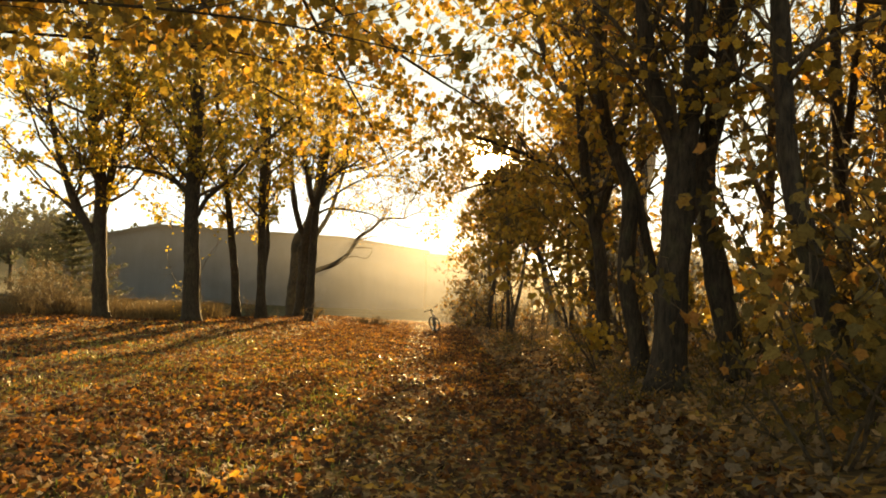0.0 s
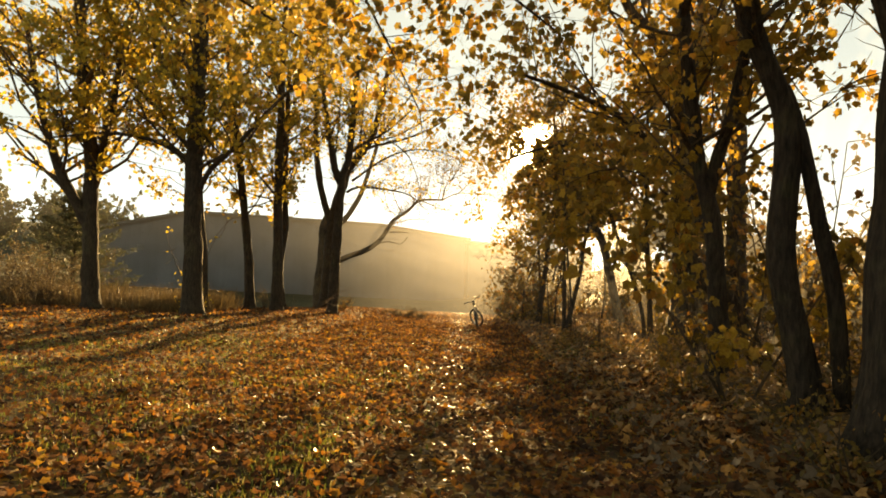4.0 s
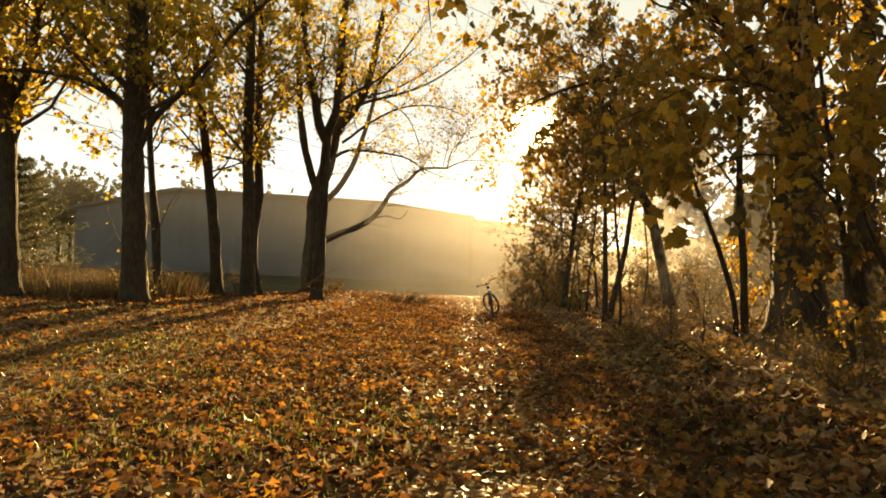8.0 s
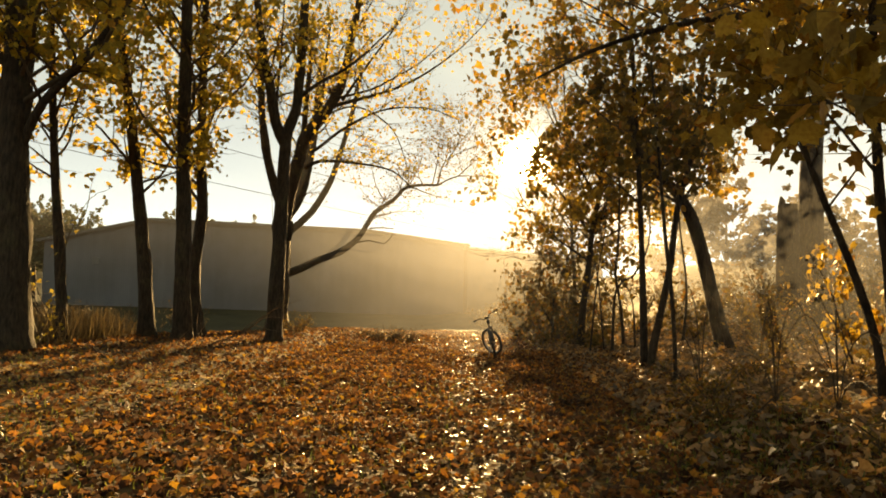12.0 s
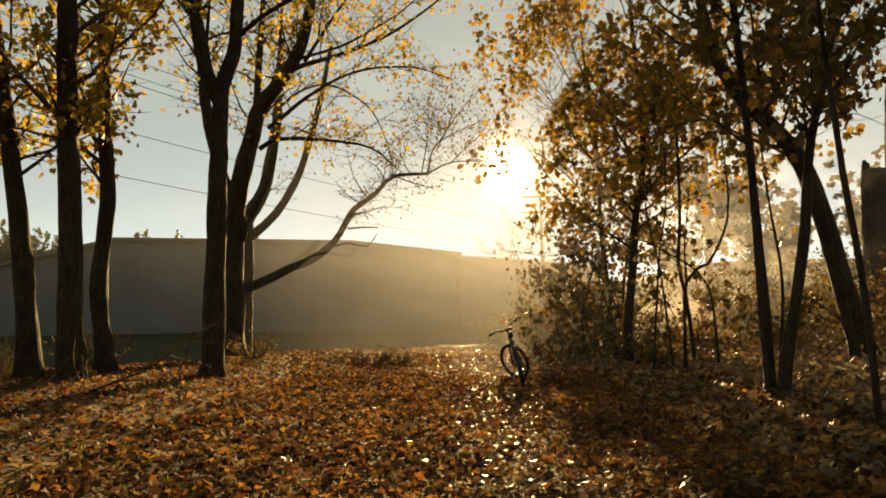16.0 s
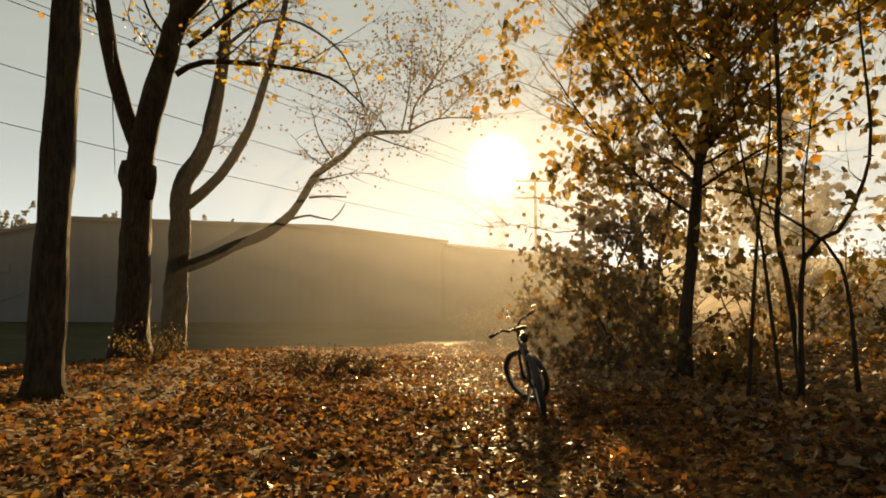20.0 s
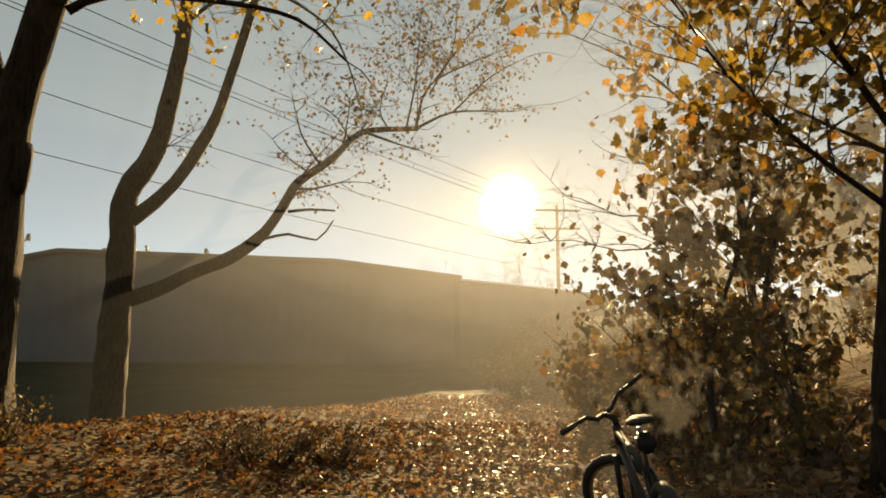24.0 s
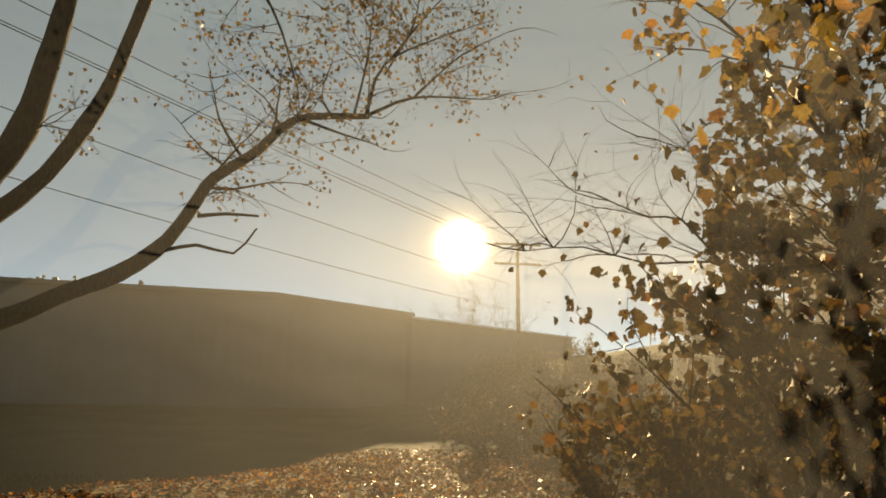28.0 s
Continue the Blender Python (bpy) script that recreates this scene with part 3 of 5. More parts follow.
tree("twin-stemmed maple with bare fan of boughs and some gold leaves", [
    (stand(-6.62, 34.6, (-6.58, 34.6, 2.3), (-6.55, 34.6, 3.5), (-6.42, 34.6, 4.4), (-6.13, 34.6, 5.5), (-5.9, 34.6, 6.25), (-5.35, 34.6, 6.93), (-4.89, 34.6, 7.84), (-4.65, 34.6, 9.05), (-4.4, 34.6, 10.5)), 0.30, 0.09),
    ([(-6.56, 34.6, 3.9), (-6.84, 34.6, 4.6), (-7.12, 34.6, 5.6), (-7.33, 34.6, 7.0), (-7.5, 34.6, 9.8)], 0.16, 0.08),
    ([(-6.13, 34.6, 5.5), (-6.02, 34.6, 6.2), (-5.95, 34.6, 7.4), (-5.85, 34.6, 8.82), (-5.8, 34.6, 10.0)], 0.10, 0.05)],
    BARK, 4200, GOLD, SIMPLE, 0.07, 18, 13, 1.7, 4.8, twigs_per=8,
    extra=[([(-5.2, 34.6, 7.05), (-4.9, 34.6, 7.2), (-3.9, 34.5, 7.43), (-2.98, 34.4, 7.72), (-2.16, 34.3, 8.15), (-1.24, 34.2, 8.82), (-0.59, 34.1, 9.45)], 0.06, 0.012),
           ([(-4.99, 34.6, 7.38), (-3.98, 34.7, 7.69), (-3.25, 34.9, 8.15), (-2.51, 35.1, 8.68), (-1.9, 35.2, 9.3)], 0.045, 0.012),
           ([(-5.75, 34.6, 5.7), (-5.4, 34.6, 5.95), (-4.9, 34.6, 6.36), (-3.99, 34.6, 6.88), (-3.18, 34.7, 7.12), (-2.18, 34.7, 7.09), (-1.47, 34.7, 6.83)], 0.055, 0.012),
           ([(-4.85, 34.6, 7.3), (-4.16, 34.5, 8.28), (-3.6, 34.4, 9.01), (-2.95, 34.3, 9.93)], 0.05, 0.015),
           ([(-5.9, 34.6, 6.4), (-5.54, 34.7, 7.12), (-5.44, 34.8, 8.61), (-5.29, 34.8, 10.03)], 0.06, 0.025), ([(-5.95, 34.6, 5.2), (-5.5, 34.7, 5.45), (-4.3, 34.8, 5.4), (-3.3, 34.9, 5.2), (-2.7, 35.0, 4.7)], 0.06, 0.015), ([(-6.72, 34.6, 3.15), (-6.79, 34.55, 3.4), (-6.74, 34.6, 3.65)], 0.1, 0.12), ([(-6.36, 34.55, 3.0), (-6.3, 34.5, 3.3), (-6.36, 34.6, 3.55)], 0.08, 0.11),
           ([(-7.05, 34.5, 6.1), (-6.88, 34.2, 5.4), (-6.78, 34.05, 4.4), (-6.69, 34.0, 3.35)], 0.012, 0.005)], sparse=0.3, bare=(11,))
tree("old maple with one long low limb reaching over the field", [
    (stand(-8.45, 41.2, (-8.35, 41.2, 1.9), (-8.3, 41.2, 3.5), (-8.27, 41.2, 4.4), (-7.85, 41.2, 5.05), (-7.6, 41.2, 5.7), (-7.38, 41.2, 6.8), (-7.22, 41.2, 8.0), (-7.05, 41.2, 10.5)), 0.37, 0.09),
    ([(-8.22, 41.2, 3.8), (-7.9, 41.2, 4.05), (-7.48, 41.2, 4.4), (-7.04, 41.2, 4.95), (-6.47, 41.2, 6.0), (-6.1, 41.2, 7.2), (-5.77, 41.2, 8.4), (-5.4, 41.2, 10.2)], 0.15, 0.07),
    ([(-8.35, 41.3, 2.15), (-7.67, 41.6, 2.46), (-6.97, 41.6, 2.8), (-6.15, 41.6, 3.13), (-5.45, 41.6, 3.66), (-4.99, 41.6, 4.38), (-4.76, 41.6, 4.74), (-4.05, 41.6, 5.23), (-3.45, 41.6, 5.78), (-2.24, 41.6, 5.85)], 0.17, 0.05)],
    BARK, 3000, SHADED, SIMPLE, 0.052, 19, 16, 1.6, 5.3, twigs_per=9, bare=(0, 1),
    extra=[([(-2.3, 41.6, 5.85), (-1.5, 41.6, 6.2), (-0.35, 41.6, 6.2)], 0.035, 0.01), ([(-2.5, 41.6, 5.85), (-2.3, 41.6, 6.9), (-2.2, 41.5, 8.0)], 0.025, 0.008),
           ([(-1.9, 41.6, 6.9), (-1.2, 41.7, 7.9), (-0.6, 41.8, 8.6)], 0.022, 0.007), ([(-1.5, 41.6, 6.2), (-0.7, 41.4, 6.9), (0.1, 41.3, 7.3)], 0.022, 0.007), ([(-2.0, 41.6, 6.6), (-1.5, 41.6, 7.6), (-1.4, 41.6, 8.7)], 0.02, 0.007),
           ([(-3.3, 41.6, 5.75), (-2.7, 41.5, 5.5), (-2.2, 41.5, 5.35)], 0.03, 0.01), ([(-7.85, 41.2, 5.15), (-7.6, 41.1, 5.25), (-7.4, 41.1, 5.4)], 0.045, 0.03), ([(-3.7, 41.6, 5.6), (-3.9, 41.5, 6.0), (-4.1, 41.5, 6.2)], 0.02, 0.008), ([(-2.3, 41.6, 5.85), (-2.0, 41.6, 6.8), (-0.9, 41.6, 7.4)], 0.035, 0.01),
           ([(-4.98, 41.6, 4.08), (-4.5, 41.5, 4.1), (-3.97, 41.5, 4.07)], 0.035, 0.02), ([(-5.8, 41.6, 3.42), (-4.97, 41.6, 3.6), (-4.37, 41.6, 3.47), (-4.02, 41.6, 3.89)], 0.04, 0.015),
           ([(-7.43, 41.2, 7.9), (-6.5, 41.3, 8.7), (-5.5, 41.5, 8.95), (-4.35, 41.6, 8.3), (-3.84, 41.6, 7.5), (-3.46, 41.6, 6.3)], 0.05, 0.015)], sparse=0.3)

# ---- the dark wood on the other side ----
SHADE = "dark-barked maple with russet leaves in the wood"
tree(SHADE + ", thick many-stemmed trunk", [
    (stand(4.5, 20.5, (4.48, 20.5, 1.6), (4.44, 20.5, 3.2), (4.28, 20.5, 5.2), (4.2, 20.5, 7.4), (4.0, 20.5, 10.0)), 0.44, 0.12),
    ([(4.3, 20.5, 4.9), (3.68, 20.4, 6.9), (2.98, 20.2, 7.7), (2.5, 20.0, 8.8), (2.2, 19.8, 10.5)], 0.17, 0.06),
    ([(4.42, 20.5, 5.2), (4.6, 20.5, 7.4), (4.8, 20.6, 9.8)], 0.15, 0.06),
    ([(4.35, 20.4, 3.6), (3.6, 19.6, 4.3), (2.6, 18.8, 4.9), (1.4, 18.0, 5.2), (0.4, 17.2, 5.3)], 0.09, 0.025),
    ([(4.35, 20.6, 4.3), (3.4, 21.6, 4.8), (2.3, 22.6, 5.1), (1.2, 23.6, 5.1), (0.3, 24.5, 4.9)], 0.07, 0.02)],
    BARK_DARK, 4300, RUSSET, MAPLE, 0.08, 21, 18, 3.0, 2.2)
tree(SHADE + ", beside a thicker one", [
    (stand(5.75, 21.0, (5.65, 21.0, 2.2), (5.65, 21.0, 4.1), (5.68, 21.0, 6.0), (5.7, 21.0, 10.0)), 0.26, 0.1)],
    BARK_DARK, 2000, RUSSET, MAPLE, 0.08, 22, 18, 2.3, 2.2)
tree(SHADE + ", with a bent stem", [
    (stand(3.15, 11.5, (3.1, 11.5, 0.7), (2.95, 11.5, 1.4), (2.89, 11.5, 1.9), (2.93, 11.5, 2.7), (2.91, 11.5, 3.25), (2.67, 11.5, 3.8), (2.5, 11.5, 4.35), (2.42, 11.5, 5.2), (2.3, 11.5, 8.0)), 0.15, 0.07),
    (stand(3.5, 11.5, (3.41, 11.5, 1.4), (3.28, 11.5, 2.0), (3.14, 11.5, 2.7), (3.0, 11.5, 3.2), (2.88, 11.5, 3.5)), 0.085, 0.07)],
    BARK_DARK, 1000, RUSSET, LOBED, 0.085, 23, 16, 2.2, 3.4)
tree(SHADE + ", forked like a lyre", [
    (stand(3.0, 9.8, (3.04, 9.8, 0.7), (3.08, 9.8, 1.6), (3.15, 9.8, 2.7), (3.2, 9.8, 3.45), (3.32, 9.8, 4.0), (3.38, 9.8, 5.0), (3.4, 9.8, 8.0)), 0.24, 0.10),
    ([(3.18, 9.8, 3.2), (3.08, 9.8, 3.6), (2.93, 9.8, 4.0), (2.75, 9.8, 4.5), (2.5, 9.8, 6.5)], 0.15, 0.07),
    (stand(4.12, 10.2, (3.98, 10.2, 1.1), (3.79, 10.2, 2.05), (3.64, 10.2, 2.75), (3.68, 10.2, 3.6), (3.82, 10.2, 4.2), (3.95, 10.2, 5.2), (4.1, 10.2, 8.0)), 0.2, 0.08)],
    BARK_DARK, 1100, RUSSET, LOBED, 0.085, 24, 15, 2.4, 3.0)
tree(SHADE + ", leaning", [
    (stand(4.1, 7.2, (3.93, 7.2, 0.8), (3.71, 7.2, 1.65), (3.44, 7.2, 2.6), (3.38, 7.2, 3.3), (3.32, 7.2, 4.5), (3.2, 7.2, 7.5)), 0.13, 0.06)],
    BARK_DARK, 1000, RUSSET, LOBED, 0.085, 25, 18, 2.1, 2.2)
tree(SHADE + ", slim and forked", [
    (stand(3.2, 14.3, (3.16, 14.3, 1.0), (3.11, 14.3, 1.95), (3.04, 14.3, 2.5), (2.87, 14.3, 3.15), (2.78, 14.3, 3.8), (2.65, 14.3, 5.0), (2.5, 14.3, 7.5)), 0.14, 0.06),
    ([(3.0, 14.3, 2.7), (3.13, 14.3, 3.3), (3.3, 14.3, 3.9), (3.6, 14.3, 5.5), (3.8, 14.3, 7.5)], 0.09, 0.05)],
    BARK_DARK, 2000, RUSSET, LOBED, 0.085, 26, 15, 2.2, 2.4)
tree("young maple with dense olive and gold leaves beside the ride", [
    (stand(2.15, 32.8, (2.2, 32.8, 1.0), (2.34, 32.8, 2.1), (2.49, 32.8, 3.4), (2.67, 32.8, 4.5), (2.6, 32.8, 6.5), (2.5, 32.8, 8.6)), 0.10, 0.03)],
    BARK_DARK, 8400, OLIVE, MAPLE, 0.078, 27, 38, 1.9, 1.9, twigs_per=6, sparse=0.3, lift=0.02,
    extra=[([(2.38, 32.8, 2.4), (1.6, 32.6, 2.9), (0.95, 32.5, 3.5), (0.5, 32.4, 4.1)], 0.03, 0.008), ([(2.45, 32.8, 3.1), (1.75, 32.6, 4.0), (1.1, 32.5, 4.9), (0.6, 32.4, 5.9)], 0.035, 0.008),
           ([(2.6, 32.8, 4.1), (2.0, 32.9, 5.2), (1.45, 33.0, 6.4), (1.1, 33.0, 7.8)], 0.035, 0.008),
           ([(2.48, 32.8, 3.3), (3.2, 32.7, 4.1), (4.0, 32.6, 4.7), (4.8, 32.5, 5.1)], 0.035, 0.008), ([(2.62, 32.8, 4.3), (3.4, 32.8, 5.3), (4.2, 32.9, 6.2)], 0.03, 0.008), ([(2.42, 32.8, 2.8), (3.2, 32.5, 3.3), (3.9, 32.3, 3.6)], 0.028, 0.008)])
tree("bushy young maple with russet and olive leaves down to the ground", [
    (stand(1.7, 35.6, (1.68, 35.6, 0.8), (1.75, 35.55, 1.5), (2.0, 35.5, 2.2), (2.3, 35.5, 3.2)), 0.05, 0.02),
    ([(1.65, 35.58, 0.6), (1.35, 35.4, 1.1), (1.05, 35.3, 1.5), (0.75, 35.2, 1.75)], 0.03, 0.012)],
    BARK_DARK, 1700, SHADED, MAPLE, 0.075, 32, 26, 1.15, 0.35, twigs_per=4, lift=0.0, flare=1.1, sides=7)
tree("tall slender maple with orange leaves rising behind the bushes", [
    (stand(2.45, 36.0, (2.4, 36.0, 1.8), (2.3, 36.0, 3.4), (2.3, 36.0, 5.2), (2.1, 36.0, 7.2), (2.0, 36.0, 9.0)), 0.07, 0.02)],
    BARK_DARK, 2600, RUSSET, MAPLE, 0.075, 46, 14, 1.5, 3.2, flare=1.1, sides=7, twigs_per=6, sparse=0.3,
    extra=[([(2.3, 36.0, 3.5), (1.6, 36.0, 4.5), (0.95, 36.1, 5.1), (0.35, 36.1, 5.4)], 0.028, 0.007), ([(2.3, 36.0, 4.8), (1.6, 36.1, 6.0), (0.9, 36.2, 7.0), (0.2, 36.2, 7.8)], 0.028, 0.007),
           ([(2.3, 36.0, 4.2), (2.9, 36.1, 5.4), (3.3, 36.1, 6.8)], 0.028, 0.008), ([(2.2, 36.0, 6.0), (1.5, 35.9, 7.4), (0.9, 35.8, 8.8)], 0.025, 0.007)])
tree("bushy young maple with russet and olive leaves behind the bicycle", [
    (stand(3.1, 37.4, (3.05, 37.4, 0.9), (3.1, 37.4, 1.8), (3.3, 37.4, 2.8), (3.6, 37.4, 4.4)), 0.06, 0.025)],
    BARK_DARK, 1700, SHADED, MAPLE, 0.078, 33, 26, 1.6, 0.6, twigs_per=5, lift=0.0, flare=1.1, sides=7)
tree("cluster of thin dark stems with brown and olive leaves", [
    (stand(2.42, 26.4, (2.39, 26.4, 1.6), (2.35, 26.4, 3.1), (2.28, 26.4, 4.6), (2.2, 26.4, 6.2)), 0.072, 0.035),
    (stand(2.5, 26.2, (2.55, 26.2, 0.6), (2.81, 26.2, 1.8), (2.99, 26.2, 3.1), (3.27, 26.2, 4.1), (3.5, 26.2, 6.0)), 0.075, 0.035),
    (stand(2.35, 24.0, (2.31, 24.0, 1.2), (2.2, 24.0, 2.3), (2.14, 24.0, 3.1), (2.0, 24.0, 5.0)), 0.035, 0.018)],
    BARK_DARK, 2600, SHADED, LOBED, 0.08, 28, 18, 1.8, 2.9, flare=1.1, sides=7)
tree("cluster of thin dark stems with russet leaves", [
    (stand(3.55, 20.6, (3.5, 20.6, 0.9), (3.24, 20.6, 1.75), (3.02, 20.6, 2.3), (2.6, 20.6, 3.5)), 0.05, 0.025),
    (stand(3.68, 20.6, (3.66, 20.6, 0.9), (3.62, 20.6, 1.75), (3.55, 20.6, 2.65), (3.54, 20.6, 3.75), (3.5, 20.6, 6.0)), 0.07, 0.03)],
    BARK_DARK, 2400, RUSSET, LOBED, 0.085, 29, 16, 1.6, 2.0, flare=1.1, sides=7)
tree("leaning dark maple reaching over the ride", [
    (stand(4.4, 28.0, (4.2, 28.0, 1.2), (3.9, 28.0, 2.5), (3.57, 28.0, 3.4), (2.82, 28.0, 4.3), (2.5, 28.0, 5.1), (2.3, 28.0, 6.5)), 0.16, 0.06)],
    BARK_DARK, 1500, RUSSET, LOBED, 0.085, 30, 20, 2.0, 2.7)
tree("thin crooked dark stem with a few russet leaves", [
    (stand(2.95, 31.0, (2.89, 31.0, 1.0), (2.83, 31.0, 1.5), (2.75, 31.0, 2.0), (2.83, 31.0, 3.0), (2.85, 31.0, 5.0)), 0.04, 0.02)],
    BARK_DARK, 400, OLIVE, LOBED, 0.085, 31, 14, 1.2, 1.5, flare=1.1, sides=7)


# ---- undergrowth, shrubs and far wood ----
def shrub(label, x, y, stems, tall, spread, leaves, leaf_mat, outline=SIMPLE, leaf_size=0.05, seed=1, category="shrub", name="shrub", low=0.25, twigs_each=6, thin=1.0):
    """Thin stems that fan out of one foot, with leaves along their twigs."""
    rng = np.random.default_rng(seed)
    foot = Vector((x, y, floor_at(x, y) - 0.03))
    thing = tagged(new(name), label, category)
    thing.location = foot
    wood, anchors = Tubes(), []
    for i in range(stems):
        a = rng.uniform(0, 2 * math.pi)
        way = Vector((math.cos(a) * spread, math.sin(a) * spread, 1.0))
        start = Vector((math.cos(a) * 0.12, math.sin(a) * 0.12, 0))
        length = tall * rng.uniform(0.6, 1.1)
        line = wander(rng, start, way, length, 7, -0.02, 0.12)
        r = (0.006 + 0.006 * length) * thin
        wood.add(line, [r * (1 - 0.75 * k / 7) for k in range(8)], 5)
        for _ in range(twigs_each):
            k = int(rng.integers(max(1, int(7 * low)), 8))
            tw = wander(rng, line[k], Vector(rng.normal(0, 1, 3)) + Vector((0, 0, 0.3)), tall * rng.uniform(0.12, 0.3), 3, 0.0, 0.25)
            wood.add(tw, [r * 0.35, r * 0.28, r * 0.2, r * 0.1], 3)
            anchors += [tw[1], tw[2], tw[3]]
    part("stem", wood.mesh("stem", TWIG), thing)
    if leaves:
        base = np.array([tuple(a) for a in anchors])
        pl = base[rng.integers(len(base), size=leaves)] + rng.normal(0, 0.07, (leaves, 3))
        pl[:, 2] = np.maximum(pl[:, 2], 0.04)
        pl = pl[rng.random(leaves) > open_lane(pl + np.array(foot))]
        leaves = len(pl)
        me = leaf_mesh("foliage", outline, pl, leaf_size * rng.uniform(0.6, 1.25, leaves), rng.normal(0, 1, (leaves, 3)) * np.array([1, 1, 0.6]) + np.array([0, 0, 0.25]), rng.normal(math.pi, 0.9, leaves), leaf_mat, 0.3, rng)
        part("foliage", me, thing, "", "stuff")
    return thing


def set_out(thing, places, group):
    """More of the same thing at other places, turned and sized a little differently."""
    rng = np.random.default_rng(len(places) * 7 + 3)
    thing["group"] = group
    for x, y in places:
        s = rng.uniform(0.8, 1.2)
        c = copy_thing(thing, pose(x, y, floor_at(x, y) - 0.03, 0, 0, rng.uniform(0, 360)))
        c.scale = (s, s, s * rng.uniform(0.85, 1.15))


# bushes that close the wooded side at eye height
UNDER = "leafy olive and gold understorey bush at the wood's edge"
for i, (x, y, h, n) in enumerate([(2.5, 31.8, 0.9, 260), (2.4, 34.4, 2.2, 620), (1.5, 35.0, 1.9, 560), (3.7, 34.0, 1.9, 480), (4.8, 31.8, 1.4, 420), (2.2, 37.0, 2.4, 620), (1.25, 36.4, 1.8, 620), (1.9, 38.4, 2.2, 700), (1.0, 39.6, 1.3, 420)]):
    shrub(UNDER, x, y, 9, h, 0.6, n, SHADED, MAPLE, 0.068, 60 + i)
bramble = shrub("low bramble with arching stems and brown-green leaves", 3.4, 17.2, 10, 0.75, 1.1, 420, SHADED, OVAL, 0.05, 81, "bramble", "bramble", 0.2, 4)
set_out(bramble, [(2.6, 18.4), (3.8, 18.9), (4.6, 17.6), (3.0, 15.8), (4.2, 15.0), (2.5, 13.2), (3.7, 12.6), (4.9, 13.6), (2.8, 11.0), (4.4, 10.9), (5.2, 9.2), (2.4, 9.1), (3.2, 8.0), (4.8, 7.2), (3.0, 6.2), (5.3, 19.5), (4.2, 22.6), (5.6, 23.0), (3.2, 23.4), (4.5, 26.0), (5.4, 27.8), (2.0, 20.6), (2.2, 22.0), (6.2, 16.0), (6.4, 12.0)], "brambles under the trees")
sapling = shrub("thin sapling with drooping russet leaves", 2.75, 12.3, 4, 2.2, 0.3, 260, RUSSET, LOBED, 0.08, 82, "sapling", "sapling", 0.4, 5)
set_out(sapling, [(4.8, 12.2), (5.0, 15.6), (3.9, 17.4), (5.6, 10.4), (5.2, 24.4), (4.5, 8.4), (6.3, 18.4)], "saplings in the wood")

for i, (x, y, h, n) in enumerate([(2.95, 5.5, 2.3, 420), (3.7, 6.6, 2.9, 420), (3.5, 4.6, 1.9, 300)]):
    shrub("thin sapling with dark brown maple leaves beside the ride", x, y, 6, h, 0.45, n, SHADED, MAPLE, 0.07, 110 + i, "sapling", "sapling", 0.3, 8)
for i, (x, y, h, n) in enumerate([(4.95, 8.0, 4.0, 520), (5.6, 9.8, 4.4, 520), (6.4, 11.6, 4.6, 520), (4.3, 16.4, 4.3, 340), (5.3, 18.0, 4.6, 520), (4.9, 22.6, 4.2, 560)]):
    shrub("tall sapling with hanging dull brown maple leaves under the big trees", x, y, 6, h, 0.4, n, SHADED, MAPLE, 0.08, 96 + i, "sapling", "sapling", 0.3, 9)

tree("slender young maple with hanging orange leaves at the wood's edge", [
    (stand(3.75, 17.3, (3.7, 17.3, 1.0), (3.55, 17.2, 2.0), (3.3, 17.1, 3.2), (3.1, 17.0, 4.6)), 0.05, 0.015)],
    BARK_DARK, 1150, RUSSET, MAPLE, 0.09, 45, 9, 1.0, 1.5, flare=1.1, sides=7, twigs_per=4,
    extra=[([(3.55, 17.2, 2.1), (2.9, 16.9, 2.6), (2.2, 16.6, 2.6), (1.6, 16.4, 2.3)], 0.022, 0.006), ([(3.5, 17.2, 2.4), (2.8, 16.4, 2.5), (2.3, 15.7, 2.2)], 0.02, 0.006),
           ([(3.4, 17.1, 2.9), (2.6, 17.1, 3.5), (1.9, 17.0, 3.5), (1.3, 16.9, 3.2)], 0.022, 0.006)])

# wood behind the first row of trunks
def wood_tree(seed, leaves):
    rng = np.random.default_rng(seed)
    lean = rng.uniform(-0.4, 0.4, 2)
    return tree("thin dark woodland tree with russet leaves, deep in the wood", [
        ([(0, 0, -0.1), (lean[0] * 0.3, lean[1] * 0.3, 2.0), (lean[0], lean[1], 4.5), (lean[0] * 1.6, lean[1] * 1.2, 9.5)], 0.13, 0.05),
        ([(lean[0] * 0.5, lean[1] * 0.5, 2.8), (lean[0] + 0.7, lean[1] - 0.4, 4.8), (lean[0] + 1.2, lean[1] - 0.6, 8.5)], 0.07, 0.04)],
        BARK_DARK, leaves, RUSSET, SIMPLE, 0.10, seed, 16, 2.4, 0.9, sides=7)


